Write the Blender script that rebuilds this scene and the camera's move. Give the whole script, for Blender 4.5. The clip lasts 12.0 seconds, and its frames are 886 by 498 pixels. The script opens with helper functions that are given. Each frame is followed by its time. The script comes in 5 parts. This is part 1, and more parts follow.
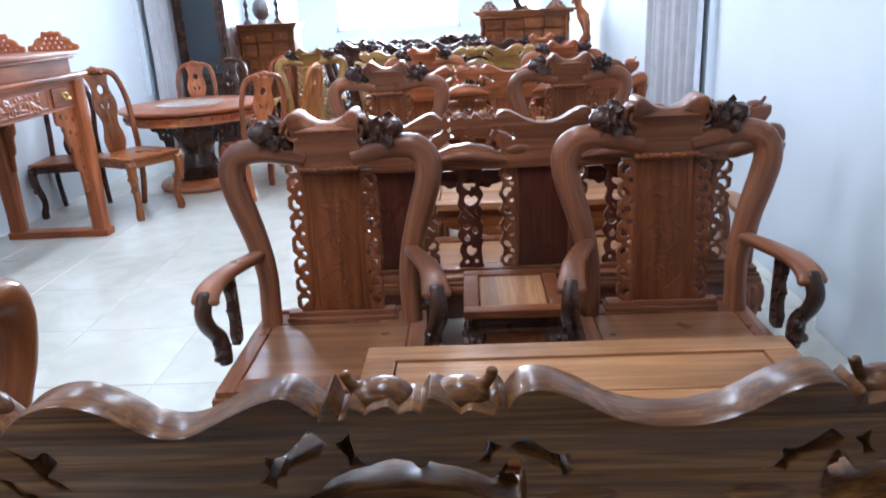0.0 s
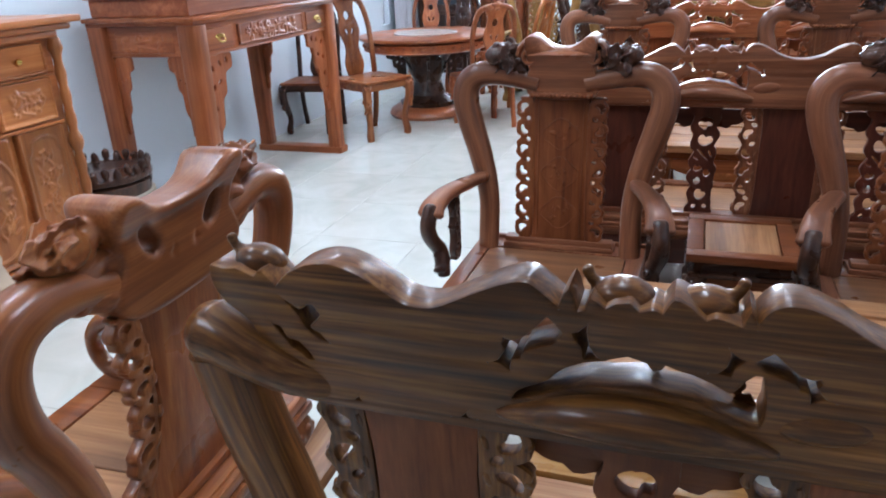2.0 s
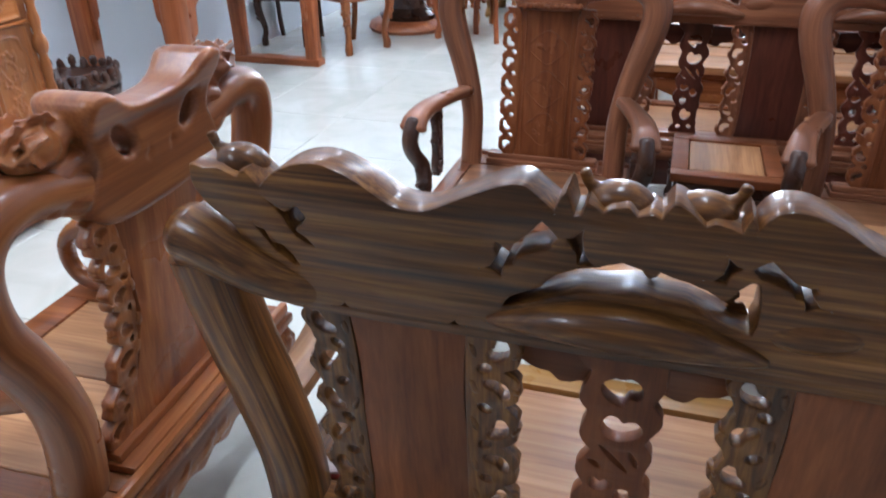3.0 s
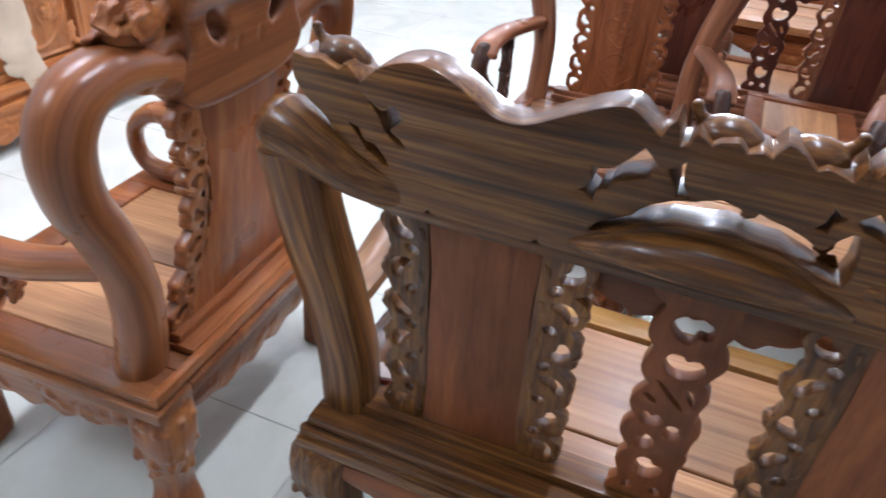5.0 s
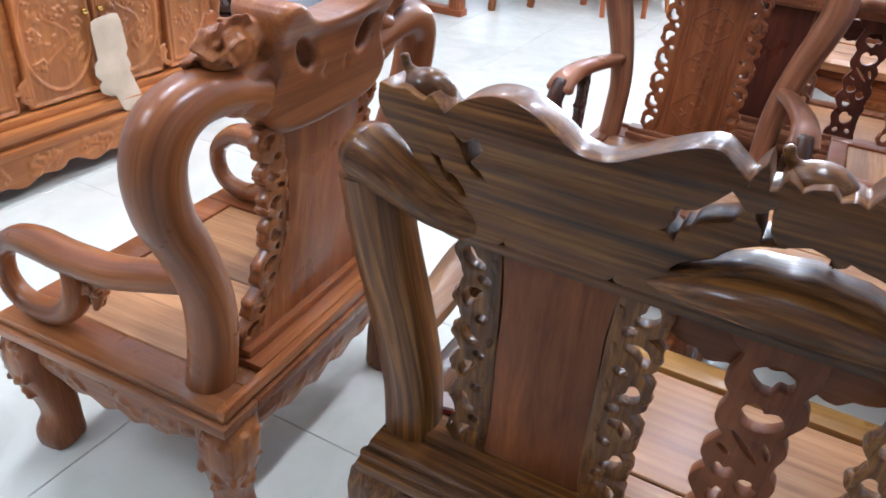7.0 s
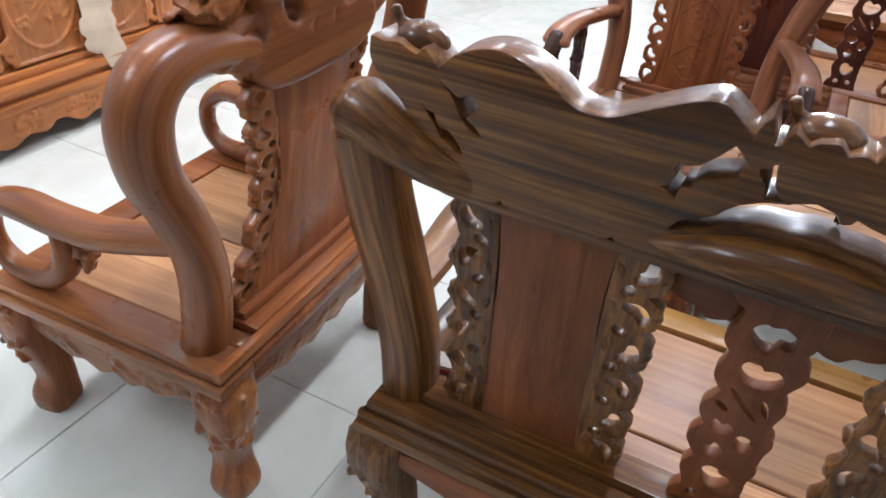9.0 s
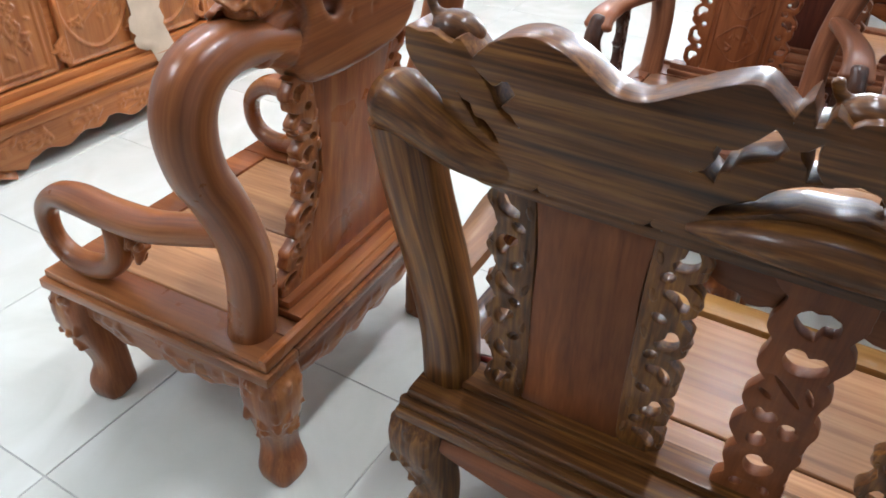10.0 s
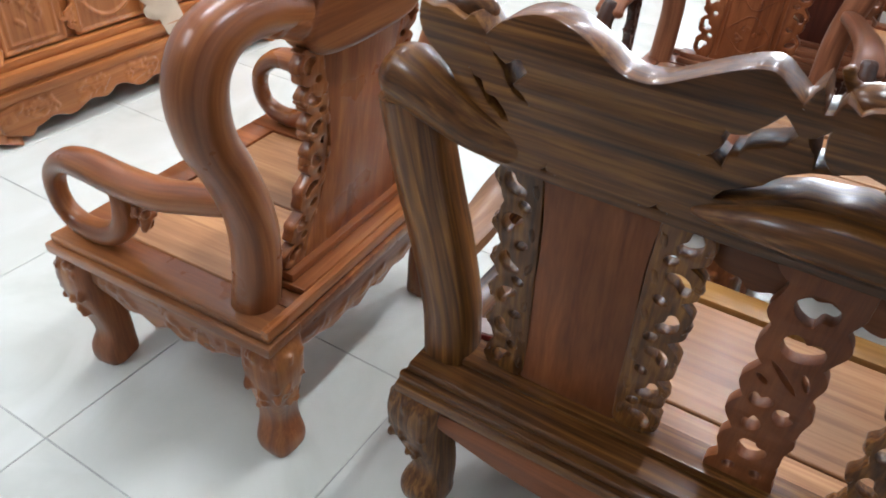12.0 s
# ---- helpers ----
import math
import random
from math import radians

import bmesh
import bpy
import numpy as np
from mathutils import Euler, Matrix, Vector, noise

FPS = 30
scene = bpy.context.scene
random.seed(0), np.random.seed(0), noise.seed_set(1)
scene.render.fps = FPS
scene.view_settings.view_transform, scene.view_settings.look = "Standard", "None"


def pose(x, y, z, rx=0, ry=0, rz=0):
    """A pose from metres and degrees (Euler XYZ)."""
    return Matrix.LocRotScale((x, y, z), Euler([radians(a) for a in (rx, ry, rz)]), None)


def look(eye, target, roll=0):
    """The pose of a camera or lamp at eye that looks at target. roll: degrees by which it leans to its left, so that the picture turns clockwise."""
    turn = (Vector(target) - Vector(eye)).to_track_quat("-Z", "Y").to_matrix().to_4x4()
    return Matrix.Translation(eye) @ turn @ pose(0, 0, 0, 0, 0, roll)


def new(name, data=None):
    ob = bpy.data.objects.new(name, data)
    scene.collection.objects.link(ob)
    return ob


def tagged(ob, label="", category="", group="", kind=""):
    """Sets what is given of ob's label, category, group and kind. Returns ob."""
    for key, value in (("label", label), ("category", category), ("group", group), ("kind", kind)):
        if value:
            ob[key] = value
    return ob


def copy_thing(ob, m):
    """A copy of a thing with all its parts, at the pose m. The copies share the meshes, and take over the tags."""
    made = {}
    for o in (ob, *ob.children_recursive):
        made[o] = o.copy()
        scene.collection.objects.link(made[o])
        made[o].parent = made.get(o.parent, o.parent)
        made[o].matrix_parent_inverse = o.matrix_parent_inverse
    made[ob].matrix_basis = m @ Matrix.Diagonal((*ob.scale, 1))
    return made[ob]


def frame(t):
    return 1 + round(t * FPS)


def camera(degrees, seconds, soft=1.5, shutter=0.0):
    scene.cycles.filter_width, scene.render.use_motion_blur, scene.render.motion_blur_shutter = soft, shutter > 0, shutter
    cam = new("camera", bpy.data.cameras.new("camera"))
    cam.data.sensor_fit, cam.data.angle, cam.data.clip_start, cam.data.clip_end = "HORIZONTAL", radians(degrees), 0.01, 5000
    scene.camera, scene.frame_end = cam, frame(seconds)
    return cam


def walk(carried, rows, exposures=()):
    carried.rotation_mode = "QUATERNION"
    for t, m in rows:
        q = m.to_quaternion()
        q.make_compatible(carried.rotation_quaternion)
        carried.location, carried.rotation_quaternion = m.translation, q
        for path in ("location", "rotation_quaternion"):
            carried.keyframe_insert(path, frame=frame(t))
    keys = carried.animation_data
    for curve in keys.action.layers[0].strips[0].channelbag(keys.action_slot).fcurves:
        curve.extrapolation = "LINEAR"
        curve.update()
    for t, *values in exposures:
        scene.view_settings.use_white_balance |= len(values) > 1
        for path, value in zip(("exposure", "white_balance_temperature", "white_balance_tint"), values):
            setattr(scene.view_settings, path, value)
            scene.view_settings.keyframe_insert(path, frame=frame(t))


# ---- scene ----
cam = camera(62.1, 12.0, 1.7, 0.5)
PATH = [
    (0, (-0.097, -0.761, 1.505), (-0.181, 1.136, 0.875), -2.9),
    (0.5, (-0.104, -0.759, 1.493), (-0.227, 1.169, 0.977), -2.1),
    (0.6, (-0.1, -0.774, 1.496), (-0.25, 1.156, 0.991), -2.1),
    (1, (-0.11, -0.776, 1.482), (-0.388, 1.127, 0.933), -3.1),
    (1.5, (-0.13, -0.795, 1.462), (-0.614, 1.033, 0.812), -2.2),
    (2, (-0.149, -0.797, 1.451), (-0.768, 0.952, 0.705), -2.5),
    (2.5, (-0.161, -0.792, 1.432), (-0.751, 0.937, 0.62), -0.6),
    (3, (-0.174, -0.786, 1.417), (-0.708, 0.898, 0.479), -0.7),
    (3.2, (-0.171, -0.777, 1.413), (-0.673, 0.898, 0.441), -0.2),
    (4.8, (-0.233, -0.831, 1.387), (-0.759, 0.775, 0.317), 6.7),
    (5, (-0.236, -0.828, 1.389), (-0.811, 0.749, 0.302), 5.0),
    (5.5, (-0.239, -0.828, 1.396), (-0.91, 0.728, 0.334), 3.5),
    (6, (-0.248, -0.839, 1.39), (-0.942, 0.728, 0.358), 5.3),
    (6.5, (-0.255, -0.841, 1.387), (-0.977, 0.717, 0.362), 6.3),
    (7, (-0.253, -0.837, 1.39), (-0.998, 0.706, 0.36), 5.1),
    (9, (-0.262, -0.819, 1.381), (-0.961, 0.678, 0.254), 4.9),
    (9.5, (-0.259, -0.818, 1.384), (-0.993, 0.647, 0.237), 2.9),
    (10, (-0.249, -0.819, 1.386), (-1.047, 0.603, 0.227), 1.9),
    (10.5, (-0.224, -0.815, 1.389), (-1.011, 0.608, 0.224), 0.4),
    (11, (-0.222, -0.824, 1.386), (-0.986, 0.616, 0.227), 0.3),
    (11.5, (-0.232, -0.825, 1.378), (-1.005, 0.606, 0.215), 2.2),
    (12, (-0.248, -0.836, 1.381), (-1.032, 0.565, 0.188), 4.0),
]
walk(cam, [(t, look(eye, target, roll)) for t, eye, target, roll in PATH],
     [(0.0, 0.22, 5650, 12), (0.8, 0.18, 5650, 12), (1.5, 0.14, 5700, 12), (2.5, 0.18, 5700, 12), (3.2, 0.41, 5700, 12), (4.8, 0.68, 5850, 14), (7.2, 0.65, 5850, 14), (8.8, 0.58, 6100, 13), (12.0, 0.5, 6250, 13)])

# ---- light ----
world = bpy.data.worlds.new("sky")
scene.world = world
world.use_nodes = True
wn = world.node_tree
sky = wn.nodes.new("ShaderNodeTexSky")
sky.sky_type = "NISHITA"
sky.sun_disc = False
sky.sun_elevation = radians(50)
sky.sun_rotation = radians(200)
wn.links.new(sky.outputs[0], wn.nodes["Background"].inputs[0])
wn.nodes["Background"].inputs[1].default_value = 0.15

sun = new("sun", bpy.data.lights.new("sun", "SUN"))
sun.data.energy, sun.data.angle, sun.data.color = 1.2, radians(12), (1.0, 0.96, 0.9)
sun.matrix_world = look((0, 20, 24), (0, 6, 0))

ROOM_L, ROOM_R, ROOM_F, ROOM_B, ROOM_H = -3.66, 1.55, -8.5, 11.6, 3.4


def area_light(eye, target, w, h, power, colour=(1, 1, 1)):
    lamp = new("window_light", bpy.data.lights.new("window_light", "AREA"))
    lamp.data.shape, lamp.data.size, lamp.data.size_y = "RECTANGLE", w, h
    lamp.data.energy, lamp.data.color = power, colour
    lamp.matrix_world = look(eye, target)
    return lamp


area_light((-1.185, ROOM_B - 0.12, 2.0), (-1.075, 0, 1.6), 1.9, 1.7, 250, (0.9, 0.96, 1.0))

# ---- materials ----


def material(name):
    m = bpy.data.materials.new(name)
    m.use_nodes = True
    return m, m.node_tree.nodes, m.node_tree.links, m.node_tree.nodes["Principled BSDF"]


def ramp(nodes, stops):
    r = nodes.new("ShaderNodeValToRGB")
    while len(r.color_ramp.elements) < len(stops):
        r.color_ramp.elements.new(0.5)
    for e, (p, c) in zip(r.color_ramp.elements, stops):
        e.position, e.color = p, (*c, 1)
    return r


def wood(name, dark, mid, light, axis="X", rough=0.24, streak=1.0, coat=0.2, wear=0.12, spec=0.32):
    """Polished hardwood: long grain along the axis, dark growth bands, dull patches."""
    m, n, l, b = material(name)
    if axis == "G":
        along, source = n.new("ShaderNodeAttribute"), "Vector"
        along.attribute_name = "grain"
    else:
        along, source = n.new("ShaderNodeTexCoord"), "Object"
    info = n.new("ShaderNodeObjectInfo")
    shift = n.new("ShaderNodeVectorMath")
    shift.operation = "MULTIPLY_ADD"
    shift.inputs[1].default_value = (1, 1, 1)
    rnd = n.new("ShaderNodeCombineXYZ")
    mul = n.new("ShaderNodeMath")
    mul.operation = "MULTIPLY"
    mul.inputs[1].default_value = 7.3
    l.new(info.outputs["Random"], mul.inputs[0])
    for k in range(3):
        l.new(mul.outputs[0], rnd.inputs[k])
    l.new(along.outputs[source], shift.inputs[0])
    l.new(rnd.outputs[0], shift.inputs[2])
    mp = n.new("ShaderNodeMapping")
    mp.inputs["Scale"].default_value = {"X": (0.6, 15, 15), "Y": (15, 0.6, 15), "Z": (15, 15, 0.6), "G": (0.6, 15, 15)}[axis]
    l.new(shift.outputs[0], mp.inputs[0])
    band = n.new("ShaderNodeTexNoise")
    band.inputs["Scale"].default_value, band.inputs["Detail"].default_value, band.inputs["Distortion"].default_value = 1.9 * streak, 6, 0.9
    l.new(mp.outputs[0], band.inputs["Vector"])
    fine = n.new("ShaderNodeTexNoise")
    fine.inputs["Scale"].default_value, fine.inputs["Detail"].default_value = 14, 8
    l.new(mp.outputs[0], fine.inputs["Vector"])
    mix = n.new("ShaderNodeMix")
    mix.inputs[0].default_value = 0.3
    l.new(band.outputs[0], mix.inputs[2])
    l.new(fine.outputs[0], mix.inputs[3])
    r = ramp(n, [(0.3, dark), (0.5, mid), (0.68, light)])
    l.new(mix.outputs[0], r.inputs[0])
    zone = n.new("ShaderNodeTexNoise")
    zone.inputs["Scale"].default_value, zone.inputs["Detail"].default_value = 3.2, 3
    mz = n.new("ShaderNodeMapping")
    mz.inputs["Scale"].default_value = {"X": (0.5, 1, 1), "Y": (1, 0.5, 1), "Z": (1, 1, 0.5), "G": (0.5, 1, 1)}[axis]
    l.new(shift.outputs[0], mz.inputs[0])
    l.new(mz.outputs[0], zone.inputs["Vector"])
    zr = n.new("ShaderNodeMapRange")
    zr.inputs["From Min"].default_value, zr.inputs["From Max"].default_value = 0.32, 0.68
    zr.inputs["To Min"].default_value, zr.inputs["To Max"].default_value = 0.62, 1.3
    l.new(zone.outputs[0], zr.inputs[0])
    tint = n.new("ShaderNodeVectorMath")
    tint.operation = "SCALE"
    l.new(r.outputs[0], tint.inputs[0])
    l.new(zr.outputs[0], tint.inputs["Scale"])
    l.new(tint.outputs[0], b.inputs["Base Color"])
    dirt = n.new("ShaderNodeTexNoise")
    dirt.inputs["Scale"].default_value, dirt.inputs["Detail"].default_value = 7, 6
    l.new(shift.outputs[0], dirt.inputs["Vector"])
    mr = n.new("ShaderNodeMapRange")
    mr.inputs["To Min"].default_value, mr.inputs["To Max"].default_value = rough - wear / 2, rough + wear
    mr.inputs["From Min"].default_value, mr.inputs["From Max"].default_value = 0.3, 0.7
    l.new(dirt.outputs[0], mr.inputs[0])
    l.new(mr.outputs[0], b.inputs["Roughness"])
    b.inputs["Coat Weight"].default_value, b.inputs["Coat Roughness"].default_value = coat, 0.2
    b.inputs["Specular IOR Level"].default_value = spec
    bump = n.new("ShaderNodeBump")
    bump.inputs["Strength"].default_value, bump.inputs["Distance"].default_value = 0.12, 0.002
    l.new(mix.outputs[0], bump.inputs["Height"])
    l.new(bump.outputs[0], b.inputs["Normal"])
    return m


def family(name, dark, mid, light, **kw):
    return {a: wood(name + "_" + a.lower(), dark, mid, light, a, **kw) for a in "XYZG"}


WALNUT = family("striped_walnut", (0.032, 0.0098, 0.0036), (0.122, 0.043, 0.0105), (0.26, 0.106, 0.023), streak=2.6, rough=0.36, coat=0.46, spec=0.12)
ROSE = family("rosewood", (0.1, 0.026, 0.009), (0.175, 0.05, 0.0155), (0.245, 0.08, 0.026), rough=0.38, coat=0.08, spec=0.22)
BROWN = family("brown_hardwood", (0.1, 0.033, 0.016), (0.195, 0.07, 0.033), (0.31, 0.12, 0.055), rough=0.32, coat=0.2, spec=0.25)
SEAT = family("seat_board", (0.18, 0.072, 0.026), (0.31, 0.138, 0.055), (0.41, 0.205, 0.087), rough=0.4, coat=0.12, spec=0.32, streak=1.5)
CHAIR_SEAT = family("chair_seat_board", (0.14, 0.052, 0.022), (0.23, 0.095, 0.04), (0.32, 0.145, 0.065), rough=0.32, coat=0.3, spec=0.35)
MAROON = family("maroon_panel", (0.05, 0.013, 0.008), (0.085, 0.022, 0.013), (0.125, 0.036, 0.02), rough=0.3, coat=0.25)
AMBER = family("amber_wood", (0.13, 0.033, 0.01), (0.235, 0.07, 0.02), (0.37, 0.136, 0.042), rough=0.3, coat=0.3, spec=0.25, streak=0.8)
ORANGE = family("orange_cabinet_wood", (0.27, 0.078, 0.02), (0.4, 0.13, 0.034), (0.5, 0.19, 0.058), rough=0.34, coat=0.15)
RED = family("red_altar_wood", (0.2, 0.052, 0.018), (0.32, 0.09, 0.03), (0.42, 0.14, 0.05), rough=0.34, coat=0.15)
GOLD = family("golden_wood", (0.2, 0.085, 0.018), (0.36, 0.165, 0.04), (0.45, 0.23, 0.07), rough=0.26)
YELLOW = family("yellow_wood", (0.2, 0.095, 0.024), (0.32, 0.165, 0.045), (0.4, 0.23, 0.075), rough=0.3)
DARK = family("dark_stained_wood", (0.02, 0.009, 0.006), (0.05, 0.02, 0.012), (0.09, 0.04, 0.022), rough=0.25)


def plain(name, colour, rough=0.5, metal=0.0, vary=0.08, scale=6.0, bump=0.0, coat=0.0):
    m, n, l, b = material(name)
    tc = n.new("ShaderNodeTexCoord")
    a = n.new("ShaderNodeTexNoise")
    a.inputs["Scale"].default_value, a.inputs["Detail"].default_value = scale, 8
    l.new(tc.outputs["Object"], a.inputs["Vector"])
    r = ramp(n, [(0.3, [c * (1 - vary) for c in colour]), (0.7, [min(1, c * (1 + vary)) for c in colour])])
    l.new(a.outputs[0], r.inputs[0])
    l.new(r.outputs[0], b.inputs["Base Color"])
    b.inputs["Roughness"].default_value, b.inputs["Metallic"].default_value = rough, metal
    b.inputs["Coat Weight"].default_value = coat
    if bump:
        bp = n.new("ShaderNodeBump")
        bp.inputs["Strength"].default_value, bp.inputs["Distance"].default_value = bump, 0.004
        l.new(a.outputs[0], bp.inputs["Height"])
        l.new(bp.outputs[0], b.inputs["Normal"])
    return m


WALL = plain("bluish_white_wall_paint", (0.67, 0.72, 0.765), 0.7, vary=0.03, scale=1.4, bump=0.15)
CEIL = plain("ceiling_paint", (0.8, 0.82, 0.82), 0.8, vary=0.02)
GROUT = plain("tile_joint", (0.4, 0.39, 0.36), 0.8, vary=0.2, scale=20)
BRASS = plain("brass", (0.7, 0.48, 0.14), 0.25, 1.0)
CARD = plain("cardboard", (0.52, 0.39, 0.28), 0.85, vary=0.12, scale=11, bump=0.3)
CLOTH = plain("grey_curtain", (0.5, 0.5, 0.53), 0.8, vary=0.1, scale=9)
PALE = plain("pale_frame_paint", (0.75, 0.77, 0.8), 0.4)
IRON = plain("bronze_vessel", (0.2, 0.19, 0.18), 0.35, 0.8, vary=0.2)
STEEL = plain("dark_glass_surface", (0.03, 0.04, 0.05), 0.32)
PAPER = plain("crumpled_paper", (0.5, 0.4, 0.36), 0.8, vary=0.15, scale=30)
REDINK = plain("red_print", (0.4, 0.06, 0.05), 0.6, vary=0.2, scale=30)

tile_m, tn, tl, tb = material("polished_cream_tile")
tco = tn.new("ShaderNodeTexCoord")
oi = tn.new("ShaderNodeObjectInfo")
add = tn.new("ShaderNodeVectorMath")
add.operation = "ADD"
ms = tn.new("ShaderNodeMath")
ms.operation = "MULTIPLY"
ms.inputs[1].default_value = 31.0
tl.new(oi.outputs["Random"], ms.inputs[0])
tl.new(tco.outputs["Object"], add.inputs[0])
tl.new(ms.outputs[0], add.inputs[1])
t1 = tn.new("ShaderNodeTexNoise")
t1.inputs["Scale"].default_value, t1.inputs["Detail"].default_value, t1.inputs["Distortion"].default_value = 3.0, 9, 1.6
tl.new(add.outputs[0], t1.inputs["Vector"])
tr = ramp(tn, [(0.3, (0.55, 0.545, 0.48)), (0.5, (0.61, 0.6, 0.535)), (0.72, (0.655, 0.645, 0.59))])
tl.new(t1.outputs[0], tr.inputs[0])
tl.new(tr.outputs[0], tb.inputs["Base Color"])
t2 = tn.new("ShaderNodeTexNoise")
t2.inputs["Scale"].default_value, t2.inputs["Detail"].default_value = 5, 4
tl.new(add.outputs[0], t2.inputs["Vector"])
t3 = tn.new("ShaderNodeMapRange")
t3.inputs["From Min"].default_value, t3.inputs["From Max"].default_value = 0.35, 0.7
t3.inputs["To Min"].default_value, t3.inputs["To Max"].default_value = 0.08, 0.15
tl.new(t2.outputs[0], t3.inputs[0])
tl.new(t3.outputs[0], tb.inputs["Roughness"])
TILE = tile_m

glow_m, gn, gl, gb = material("overcast_daylight_outside")
gb.inputs["Base Color"].default_value = (0.8, 0.85, 0.9, 1)
gb.inputs["Emission Color"].default_value = (0.92, 0.97, 1.0, 1)
gb.inputs["Emission Strength"].default_value = 3.0
GLOW = glow_m
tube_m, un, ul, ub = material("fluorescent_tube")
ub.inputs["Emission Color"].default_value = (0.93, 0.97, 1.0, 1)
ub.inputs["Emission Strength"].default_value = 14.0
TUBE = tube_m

# ---- shape tools ----


def smooth_closed(pts, sub=4):
    """A closed Catmull-Rom curve through 2D points."""
    out, n = [], len(pts)
    for i in range(n):
        p0, p1, p2, p3 = (Vector(pts[(i + k) % n]) for k in (-1, 0, 1, 2))
        for s in range(sub):
            t = s / sub
            out.append(0.5 * ((2 * p1) + (p2 - p0) * t + (2 * p0 - 5 * p1 + 4 * p2 - p3) * t * t + (3 * p1 - p0 - 3 * p2 + p3) * t ** 3))
    return out


def smooth_path(pts, sub=5):
    """An open Catmull-Rom curve through points of any size."""
    pts = [Vector(p) if len(p) < 5 else np.array(p, float) for p in pts]
    out = []
    for i in range(len(pts) - 1):
        p0, p1, p2, p3 = pts[max(i - 1, 0)], pts[i], pts[i + 1], pts[min(i + 2, len(pts) - 1)]
        for s in range(sub):
            t = s / sub
            out.append(0.5 * ((2 * p1) + (p2 - p0) * t + (2 * p0 - 5 * p1 + 4 * p2 - p3) * t * t + (3 * p1 - p0 - 3 * p2 + p3) * t ** 3))
    out.append(pts[-1])
    return out


def ellipse(cx, cz, a, b, n=12, turn=0.0):
    c, s = math.cos(turn), math.sin(turn)
    return [(cx + a * math.cos(2 * math.pi * k / n) * c - b * math.sin(2 * math.pi * k / n) * s,
             cz + a * math.cos(2 * math.pi * k / n) * s + b * math.sin(2 * math.pi * k / n) * c) for k in range(n)]


def eased(loop):
    """Cuts the sharp corners of a closed loop."""
    out, n = [], len(loop)
    for i in range(n):
        a, b, c = (Vector(loop[(i + k) % n]) for k in (-1, 0, 1))
        if (b - a).length < 1e-5:
            continue
        if (b - a).angle(c - b, 0) > 0.6:
            out += [b.lerp(a, 0.22), b.lerp(a, 0.05).lerp(c, 0.05), b.lerp(c, 0.22)]
        else:
            out.append(b)
    return out


